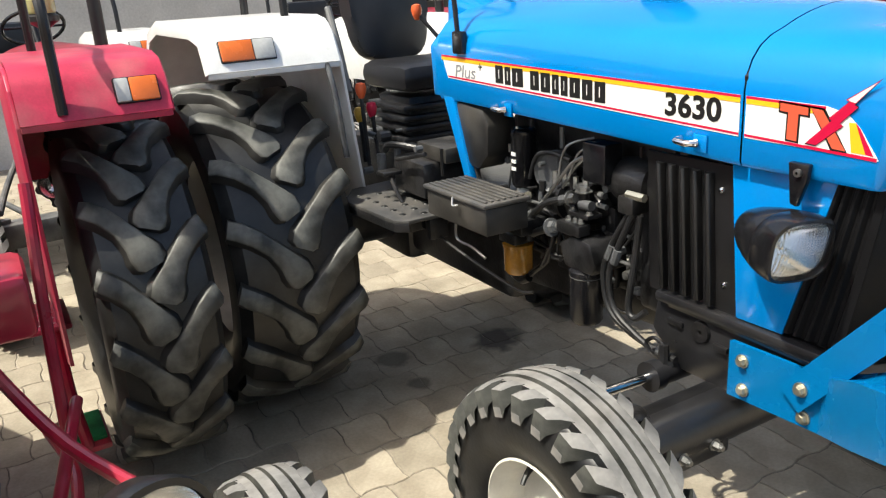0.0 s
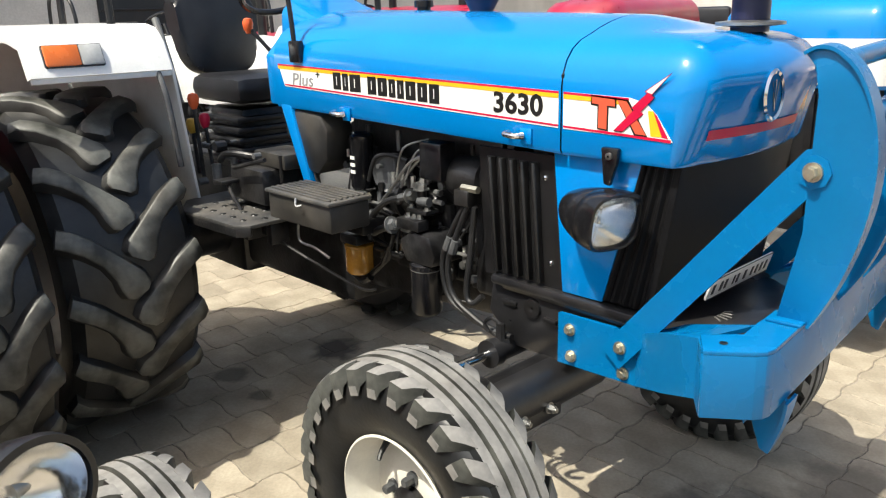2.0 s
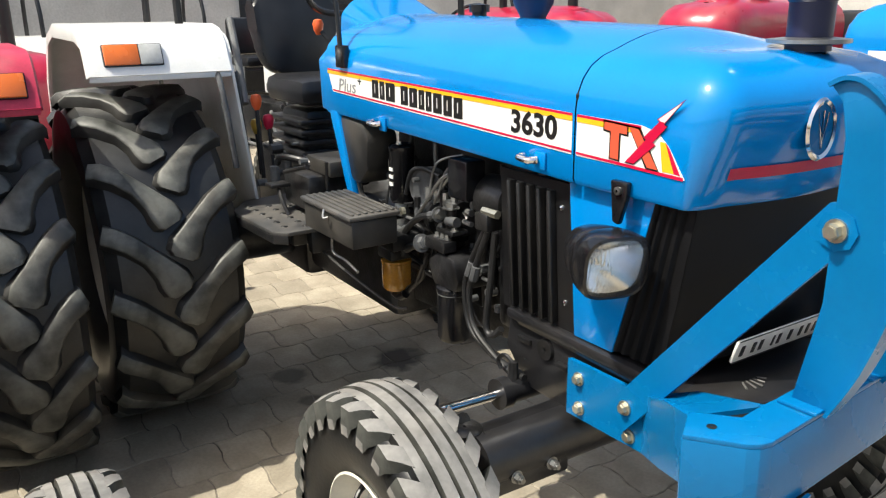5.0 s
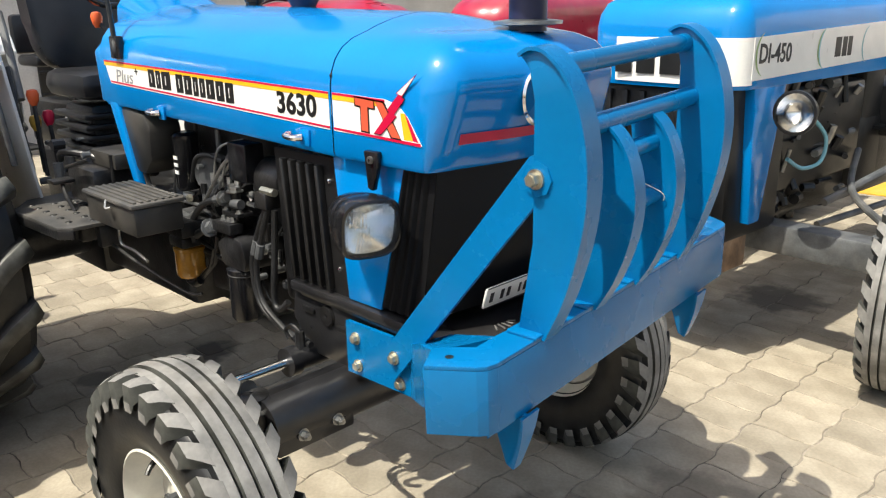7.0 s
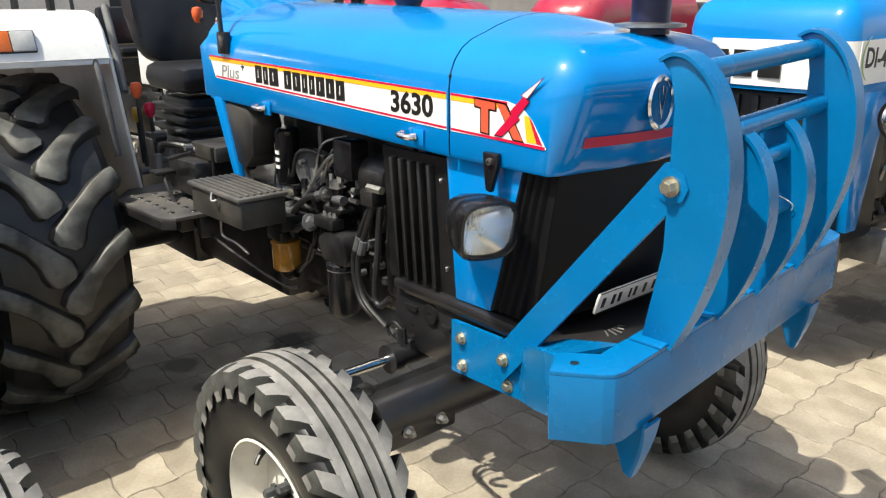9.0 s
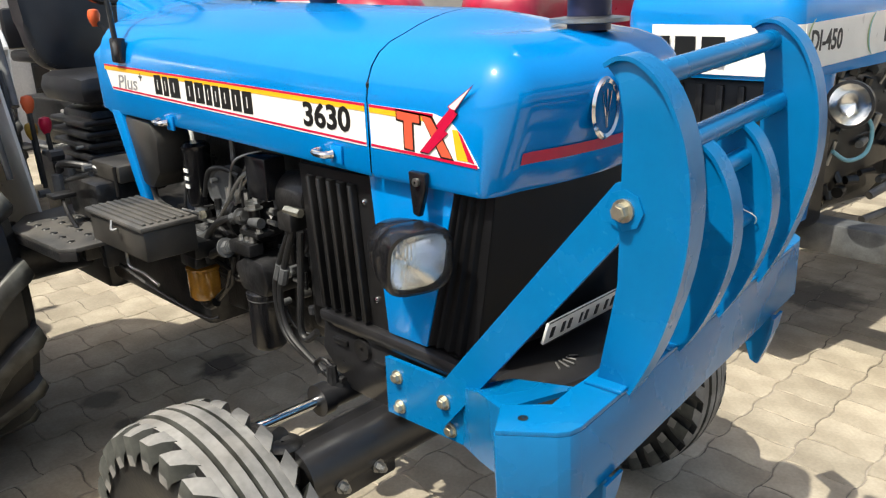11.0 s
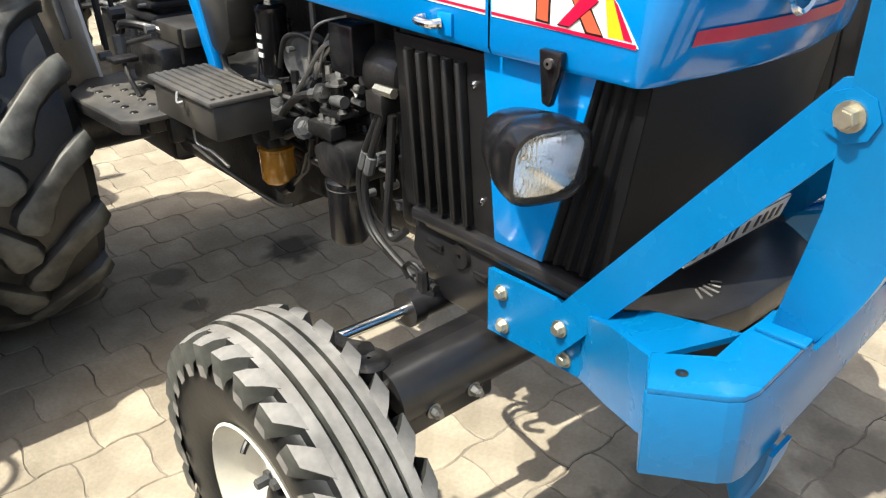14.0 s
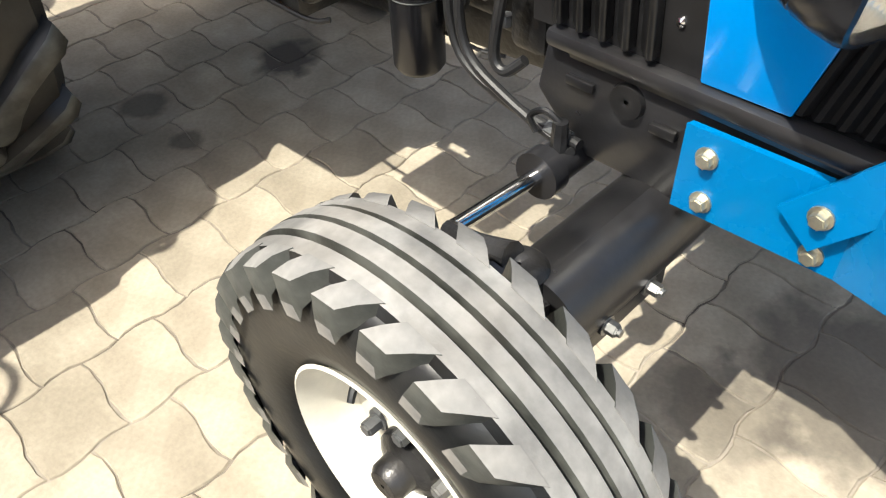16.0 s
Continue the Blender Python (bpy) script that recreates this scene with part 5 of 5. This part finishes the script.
# ---- the other tractors ----
def plain_tractor(name, label, m, paint, rim=CREAM, fend=None, wb=1.85, hood=(0.62, 0.30, 1.02, 1.50), lamp_r=0.085, group="parked tractors", track=(0.68, 0.72), R=0.66, style="square", stays=GREY_IRON, lamp_shift=0.0, lamp_z=-0.10, lamp_out=0.0, steer=0.0, tyre=0.36, lamp_back=0.02, front=(0.385, 0.17), fender_up=0.86, rail=-0.22, fender_in=0.0, lamp_half=0.105):
    """A tractor with its nose along +x and the middle of its front axle at the origin."""
    t = thing(name, label, "tractor", group, m)
    fx, half, zlo, zhi = hood
    fend = fend or paint
    h = zhi - zlo
    rg = [(0.0, 0.004), (0.02, 0.0), (h * 0.62, 0.0), (h * 0.76, 0.01), (h * 0.88, 0.035), (h * 0.96, 0.075), (h, 0.12)]
    part("bonnet", hood_shell(-1.05, fx - 0.1, half, fx, 0.10 if style == "square" else 0.2, lambda x: zlo, rg, 0.03, 0.4 if style == "square" else 1.2, bow=0.02), paint, t, angle=50)
    part("grille", box((fx - 0.55, -half * 0.88, 0.62), (fx - 0.05, half * 0.88, zlo + 0.02), 0.03), BLACK, t, "dark radiator grille")
    for k in range(7):
        part("grille_bar", box((fx - 0.052, -half * 0.78 + k * half * 0.24, 0.70), (fx - 0.035, -half * 0.78 + k * half * 0.24 + 0.03, zlo - 0.03), 0.004), BLACK, t)
    part("engine", box((-0.85, -0.20, 0.58), (0.1, 0.20, zlo + 0.05), 0.03), BLACK, t)
    part("gearbox", box((-wb - 0.3, -0.15, 0.5), (-0.95, 0.15, 0.9), 0.04), IRON, t)
    part("axle_beam", box((-0.07, -track[0] + 0.1, 0.50), (0.07, track[0] - 0.1, 0.64), 0.015), GREY_IRON, t, "grey steel front axle beam")
    part("front_weight", box((fx - 0.35, -0.2, 0.48), (fx - 0.03, 0.2, 0.63), 0.02), GREY_IRON, t)
    for s in (-1, 1):
        part("spindle", tube([(0, s * (track[0] - 0.12), 0.66), (0, s * (track[0] - 0.12), 0.38), (0, s * track[0], 0.38)], 0.035, smooth=False), GREY_IRON, t)
        part("drag_link", tube([(-0.08, s * (track[0] - 0.12), 0.68), (-0.55, s * 0.45, 0.72), (-1.0, s * 0.28, 0.85)], 0.018), stays, t)
        front_wheel(t, (0, s * track[0], front[0]), R=front[0], W=front[1], rim=rim, outer=s, detail=False, steer=steer)
        rear_wheel(t, (-wb, s * track[1], R), R=R, W=tyre, rim=rim, outer=s)
        fender(t, s, -wb + R * 0.80, track[1] - 0.22 - fender_in, track[1] + 0.22 - fender_in, R + fender_up, fend, side=lamp_shift, rail=rail, lamp_half=lamp_half, drop=fender_in * 3, lab="painted sheet-metal rear fender")
        if stays is GREY_IRON:
            part("foot_step", box((-1.35, s * 0.62 - 0.14, 0.58), (-1.0, s * 0.62 + 0.14, 0.60), 0.006), GREASE, t)
        part("step_stay", rod((-1.05, s * 0.5, 0.60), (-0.4, s * 0.36, 0.55), 0.018), stays, t)
    for k in range(40):
        x, z = random.uniform(-0.95, 0.05), random.uniform(0.62, zlo - 0.02)
        for s in (-1, 1):
            d = random.choice(((1, 0, 0), (0, 0, 1)))
            ln = random.uniform(0.04, 0.16)
            part("engine_fitting", rod((x, s * random.uniform(0.20, 0.28), z), (x + d[0] * ln, s * 0.25, z + d[2] * ln), random.uniform(0.008, 0.03), 8), random.choice((IRON, BLACK, GREY_IRON)), t)
    part("muffler", rod((0.15, 0.08, zhi), (0.15, 0.08, zhi + 0.55), 0.035), BLACK, t, "dark upright exhaust pipe")
    part("air_cleaner", lathe([(0.03, 0), (0.03, 0.10), (0.09, 0.14), (0.09, 0.17), (0.075, 0.18), (0.075, 0.27), (0.004, 0.29)], 24, m=pose(-0.55, -0.05, zhi + 0.02, 90, 0, 0)), BLACK, t)
    part("cleaner_bowl", lathe([(0.0765, 0.185), (0.082, 0.20), (0.082, 0.262), (0.074, 0.27)], 24, m=pose(-0.55, -0.05, zhi + 0.02, 90, 0, 0)), PALE_BOWL, t, "pale yellow air cleaner bowl")
    st = part("seat", box((-wb - 0.2, -0.22, 1.20), (-wb + 0.22, 0.22, 1.30), 0.04), VINYL, t, "black vinyl seat")
    part("backrest", box((-wb - 0.28, -0.22, 1.30), (-wb - 0.18, 0.22, 1.65), 0.04), VINYL, st)
    bm = bmesh.new()
    tube([Vector((-wb + 0.62 + 0.15 * math.cos(a), 0.19 * math.sin(a), 1.62 + 0.11 * math.cos(a))) for a in [2 * math.pi * k / 24 for k in range(25)]], 0.012, 8, bm, False)
    w = part("steering_wheel", bm, PLASTIC, t, "black steering wheel")
    part("steering_column", rod((-wb + 0.62, 0, 1.62), (-1.0, 0, 1.3), 0.02), BLACK, w)
    part("spoke", rod((-wb + 0.62, -0.19, 1.62), (-wb + 0.62, 0.19, 1.62), 0.008), PLASTIC, w)
    if lamp_r:
        for s in (-1, 1):
            l = round_lamp(t, (fx - lamp_back, s * (half + lamp_r * 1.05 + lamp_out), zlo + lamp_z), lamp_r, -90, shell=BLACK)
            part("lamp_arm", rod((-lamp_r * 0.3, -lamp_r * 0.8, 0), (-lamp_r * 0.6 * s * -1, -lamp_r * 1.4, 0), 0.012), BLACK, l)
    return t


# blue and white tractor, square on to the guard
ACE = pose(-0.14, 2.22, 0, 0, 0, -94)
ace = plain_tractor("tractor", "blue tractor with white side bands and round lamps", ACE, BLUE, hood=(0.56, 0.39, 1.30, 1.70), rim=GREY_IRON, fend=CREAM, wb=2.3, track=(0.93, 0.86), R=0.70, lamp_r=0.088, lamp_z=-0.09, lamp_out=0.06, steer=11, lamp_back=0.20, front=(0.43, 0.19))
for s in (-1, 1):
    part("side_band", prism([(-1.04, 1.37), (0.47, 1.335), (0.47, 1.51), (-1.04, 1.55)], "y", s * 0.3905, s * 0.3935, 0), DECAL, ace, "white painted side band")
    part("lower_panel", prism([(0.14, 1.32), (0.42, 1.32), (0.36, 0.70), (0.27, 0.70)], "y", s * 0.335, s * 0.385, 0.004), BLUE, ace, "blue panel below the bonnet")
bm = bmesh.new()
rows = []
for k in range(15):
    a = math.pi / 2 * min(1, k / 7) if k <= 7 else math.pi / 2
    if k <= 7:
        x, y = 0.46 + 0.10 * math.sin(a) + 0.003, 0.29 + 0.10 * math.cos(a) + 0.002
    else:
        y = 0.29 - (k - 7) * 0.0725
        x = 0.5635 + 0.02 * (1 - (y / 0.29) ** 2)
    rows.append([bm.verts.new((x, y, z)) for z in (1.318, 1.51)])
for a, b in zip(rows, rows[1:]):
    bm.faces.new((a[0], a[1], b[1], b[0]))
part("nose_band", bm, DECAL, ace, "white band round the nose")
text_mesh("DI-450", 0.110, pose(0.43, 0.3945, 1.385, 90, 1.3, 180), INK, ace, bold=0.0025, wide=0.9)
x = -0.28
for wd in (0.075, 0.06, 0.055):
    part("name_block", prism([(x - wd * 0.8, 1.395), (x, 1.395), (x, 1.485), (x - wd * 0.8, 1.485)], "y", 0.3936, 0.3946, 0), INK, ace)
    x -= wd
y = 0.13
for wd in (0.13, 0.12, 0.11):
    part("name_block", prism([(y, 1.355), (y, 1.465), (y - wd * 0.78, 1.465), (y - wd * 0.78, 1.355)], "x", 0.588, 0.590, 0), INK, ace)
    y -= wd
for cx, mat, r in ((-0.10, DECAL_TEAL, 0.16), (-0.08, DECAL_GREEN, 0.145), (-0.56, DECAL_TEAL, 0.15), (0.47, DECAL_GREEN, 0.15)):
    bm = bmesh.new()
    rows = []
    for k in range(13):
        a = math.pi * (0.62 + 0.76 * k / 12)
        wv = 0.010 * math.sin(math.pi * k / 12) + 0.002
        rows.append([bm.verts.new((cx - (r + d) * math.cos(a) * 0.55 - 0.1, 0.3950, 1.440 + (r + d) * math.sin(a) * 0.62)) for d in (-wv, wv)])
    for a, b in zip(rows, rows[1:]):
        bm.faces.new((a[0], a[1], b[1], b[0]))
    part("swirl", bm, mat, ace, "painted swirl on the white band")
part("engine_side", box((-1.05, -0.26, 0.74), (0.02, 0.26, 1.24), 0.03), BLACK, ace, "dark oily engine side")
part("clutch_housing", prism([(-1.05, 0.62), (-0.85, 0.55), (-0.2, 0.60), (-0.05, 0.78), (-1.05, 0.80)], "y", -0.2, 0.2, 0.02), IRON, ace)
# added box that darkens the gap behind the engine, no known part
part("filler_box", box((-1.4, -0.24, 0.62), (-1.08, 0.24, 1.02), 0.015), GREASE, ace, "added dark box filling in for the clutter behind the engine")
random.seed(23)
for k in range(34):
    x, z, s = random.uniform(-1.0, -0.02), random.uniform(0.76, 1.18), random.choice((-1, 1))
    d = random.choice(((1, 0), (0, 1)))
    ln = random.uniform(0.04, 0.14)
    part("engine_fitting", rod((x, s * 0.262, z), (x + d[0] * ln, s * 0.29, z + d[1] * ln), random.uniform(0.007, 0.026), 8), random.choice((IRON, BLACK, GREY_IRON, STEEL)), ace)
part("seat_console", box((-2.05, -0.32, 0.88), (-1.36, 0.32, 1.18), 0.03), GREASE, ace, "dusty dark housing under the seat")
part("dash_panel", box((-1.36, -0.24, 0.98), (-1.10, 0.24, 1.58), 0.03), GREASE, ace, "dusty dark dash panel")
for s in (-1, 1):
    part("foot_plate", box((-1.86, min(s * 0.16, s * 0.66), 0.93), (-1.26, max(s * 0.16, s * 0.66), 0.955), 0.006), GREASE, ace, "dusty dark foot plate")
    part("plate_stay", tube([(-1.30, s * 0.60, 0.93), (-0.9, s * 0.50, 0.80), (-0.45, s * 0.36, 0.66)], 0.022), GREY_IRON, ace)
part("blue_hose", tube([(-0.3, 0.30, 1.12), (-0.42, 0.34, 1.00), (-0.40, 0.34, 0.88), (-0.25, 0.32, 0.86), (-0.12, 0.30, 0.92)], 0.010), DECAL_TEAL, ace)
tagged(part("timber_block", box((-0.1, -0.09, -0.10), (0.1, 0.09, 0.10), 0.006), WOOD, ace, "rough timber chock", pose(0.36, 0.24, 0.58)), "rough timber block wedged under the nose")

# red tractor beside the blue one
red = plain_tractor("tractor", "red tractor with a faded red fender and dusty tyres", pose(-0.10, -2.22, 0), RED, hood=(0.28, 0.26, 0.98, 1.28), rim=CREAM, fend=PINK, wb=1.80, track=(0.80, 0.815), R=0.68, tyre=0.38, stays=RED, lamp_shift=0.125, lamp_r=0, fender_up=0.885, rail=0.0, fender_in=0.07, lamp_half=0.068)
lamp = round_lamp(red, (0.375, 0.515, 1.03), 0.090, -72)
part("lamp_arm", rod((0.0, -0.06, 0.0), (-0.10, -0.07, 0.0), 0.012), STEEL, lamp)
for k in range(6):
    part("nose_rib", box((0.37, 0.06 + 0.0 * k, 0.86 + k * 0.075), (0.40, 0.24, 0.91 + k * 0.075), 0.01), RED, red)
part("nose_side", prism([(-0.2, 0.95), (0.38, 0.95), (0.38, 0.62), (-0.1, 0.62)], "y", 0.235, 0.25, 0.006), RED, red)
step = part("step_plate", box((-1.98, 0.26, 0.60), (-1.66, 0.56, 0.625), 0.012), PINK, red, "faded red dimpled step plate")
for k in range(5):
    for j in range(5):
        part("dimple", lathe([(0.007, 0), (0.004, 0.003)], 8, m=pose(-1.94 + k * 0.06, 0.30 + j * 0.05, 0.6255, 90, 0, 0)), CREAM, step)
for pts, r in (([(-1.92, 0.50, 0.61), (-1.84, 0.50, 0.35), (-1.72, 0.50, 0.14)], 0.02), ([(-1.7, 0.50, 0.61), (-1.62, 0.50, 0.35), (-1.58, 0.52, 0.14)], 0.022), ([(-1.5, 0.40, 0.30), (-1.2, 0.45, 0.28), (-0.95, 0.42, 0.22), (-0.75, 0.40, 0.10)], 0.02), ([(-1.2, 0.50, 1.25), (-1.1, 0.47, 0.85), (-0.98, 0.45, 0.45)], 0.018)):
    part("frame_tube", tube(pts, r), RED, red, "red steel tube")
part("lower_step", box((-1.86, 0.42, 0.13), (-1.56, 0.60, 0.155), 0.008), RED, red, "red lower step")
part("green_mat", box((-1.84, 0.44, 0.155), (-1.60, 0.59, 0.17), 0.004), GREEN, red, "green bristle mat")
part("fuel_tank", box((-1.25, 0.24, 0.86), (-0.95, 0.45, 1.05), 0.03), RED, red)

# parked tractors further off
plain_tractor("tractor", "red tractor with a rounded nose among parked tractors", pose(-2.25, 3.2, 0, 0, 0, -82), RED, hood=(0.6, 0.30, 1.28, 1.72), wb=1.8, style="round", lamp_r=0.07)
plain_tractor("tractor", "red tractor parked beside the row", pose(-2.95, 2.15, 0, 0, 0, -6), RED, hood=(0.6, 0.26, 1.26, 1.68), wb=1.8, style="round", lamp_r=0)
plain_tractor("tractor", "red tractor with white rims in the back row", pose(-1.5, 5.0, 0, 0, 0, -84), RED, hood=(0.6, 0.30, 1.28, 1.74), wb=1.8, style="round", lamp_r=0.07)
plain_tractor("tractor", "white fendered tractor behind the blue one", pose(-3.55, -1.25, 0, 0, 0, 6), RED, fend=WHITE, wb=1.8, lamp_r=0.07)
plain_tractor("tractor", "white fendered tractor at the end of the row", pose(-4.3, 1.3, 0, 0, 0, 4), WHITE, fend=WHITE, wb=1.8, lamp_r=0.07)
plain_tractor("tractor", "red tractor with a white fender standing behind", pose(-3.6, -3.3, 0, 0, 0, 3), RED, fend=PINK, wb=1.8, lamp_r=0.07)
# added tractor, its dark green imitates the shade and structures far back
plain_tractor("tractor", "added dark green tractor in place of far shade and structures", pose(0.30, 8.5, 0, 0, 0, -88), material("dark_green_shade_paint", (0.02, 0.05, 0.03), 0.4, vary=0.2), hood=(0.6, 0.30, 1.20, 1.70), fend=GREASE, rim=GREY_IRON, wb=1.9, lamp_r=0.07)
plain_tractor("tractor", "weathered blue tractor in the far back row", pose(2.9, 6.4, 0, 0, 0, -100), BLUE_BRUSHED, hood=(0.6, 0.30, 1.20, 1.66), fend=GREY_IRON, rim=GREY_IRON, wb=1.9, lamp_r=0.07)
# flat panel added for an unidentified yellow object on the ground
tagged(new("painted_panel", finish(prism([(-1.1, 5.9), (0.35, 6.0), (0.42, 8.6), (-1.2, 8.6)], "z", -0.006, 0.012, 0.003), "painted_panel", YELLOW)), "flat yellow painted panel lying on the ground", "pavement", kind="structure")

# whitewashed building behind
wall = tagged(new("wall_back", finish(box((-9.3, -14, -0.05), (-9.0, 12, 4.5), 0), "wall_back", WALLPAINT)), "whitewashed plaster building wall", "wall", kind="structure")
wall2 = tagged(new("wall_side", finish(box((-9.0, 11.7, -0.05), (10, 12.0, 4.5), 0), "wall_side", WALLPAINT)), "whitewashed plaster yard wall", "wall", kind="structure")
for y in (-3.4, 3.2):
    d = thing("door", "dark open shutter door in the whitewashed wall", "door", m=pose(-8.99, y, 0), kind="structure")
    part("shutter", box((-0.02, -1.2, 0.0), (0.03, 1.2, 2.7), 0.01), BLACK, d)
    for k in range(9):
        part("slat", box((0.03, -1.2, 0.1 + 0.28 * k), (0.05, 1.2, 0.13 + 0.28 * k), 0.004), BLACK, d)

# ---- pavers: columns along y with wavy joints ----
PW, PL, GAP = 0.25, 0.20, 0.005


def paver_mesh(shift, seed):
    bm = bmesh.new()
    out = []
    n = 8
    rough = random.Random(seed)
    wob = lambda s: 0.010 * max(-0.75, min(0.75, 1.4 * math.sin(2 * math.pi * s)))
    for k in range(n):
        out.append((GAP / 2 + shift * wob(k / n), GAP / 2 + (PL - GAP) * k / n))
    for k in range(n):
        out.append((GAP / 2 + (PW - GAP) * k / n, PL - GAP / 2 + wob(k / n)))
    for k in range(n):
        out.append((PW - GAP / 2 + shift * wob(1 - k / n), PL - GAP / 2 - (PL - GAP) * k / n))
    for k in range(n):
        out.append((PW - GAP / 2 - (PW - GAP) * k / n, GAP / 2 + wob(1 - k / n)))
    c = Vector((PW / 2, PL / 2))
    low_, edge, face = [], [], []
    for x, y in out:
        p = Vector((x + rough.uniform(-0.002, 0.002), y + rough.uniform(-0.002, 0.002))) - c
        low_.append(bm.verts.new((p.x, p.y, -0.02)))
        edge.append(bm.verts.new((p.x, p.y, -0.0030)))
        q = p * (0.975 + rough.uniform(-0.008, 0.010))
        face.append(bm.verts.new((q.x, q.y, 0.0)))
    k = len(out)
    for i in range(k):
        j = (i + 1) % k
        bm.faces.new((low_[i], low_[j], edge[j], edge[i]))
        bm.faces.new((edge[i], edge[j], face[j], face[i]))
    bm.faces.new(face)
    return finish(bm, "paver", PAVER, 4)


PAVE = [paver_mesh(1 if k % 2 == 0 else -1, k) for k in range(8)]
proto_v = [[v.co.copy() for v in me.vertices] for me in PAVE]
proto_f = [tuple(p.vertices) for p in PAVE[0].polygons]
rest_v, rest_f = [], []
random.seed(11)
count = 0
for i in range(-34, 26):
    for j in range(-24, 56):
        odd = i % 2
        kind = odd + 2 * random.randrange(4)
        x, y = (i + 0.5) * PW, (j + 0.5 + 0.5 * odd) * PL
        dz, rx, ry = random.uniform(-0.0012, 0.0010), random.uniform(-0.25, 0.25), random.uniform(-0.25, 0.25)
        if -1.5 < x < 1.3 and -1.5 < y < 2.6 and ((x + 0.2) / 1.6) ** 2 + ((y - 0.6) / 1.75) ** 2 < 1 and count < 290:
            ob = new("paver", PAVE[kind])
            ob.parent = base
            ob.matrix_basis = pose(x, y, dz, rx, ry, random.choice((0, 180)))
            count += 1
        else:
            m = pose(x, y, dz, rx, ry, random.choice((0, 180)))
            o = len(rest_v)
            rest_v.extend(m @ v for v in proto_v[kind])
            rest_f.extend(tuple(k + o for k in f) for f in proto_f)
me = bpy.data.meshes.new("pavers")
me.from_pydata(rest_v, [], rest_f)
me.materials.append(PAVER)
tagged(new("pavement", me), "dusty interlocking cement pavers of the yard", "pavement", kind="stuff")
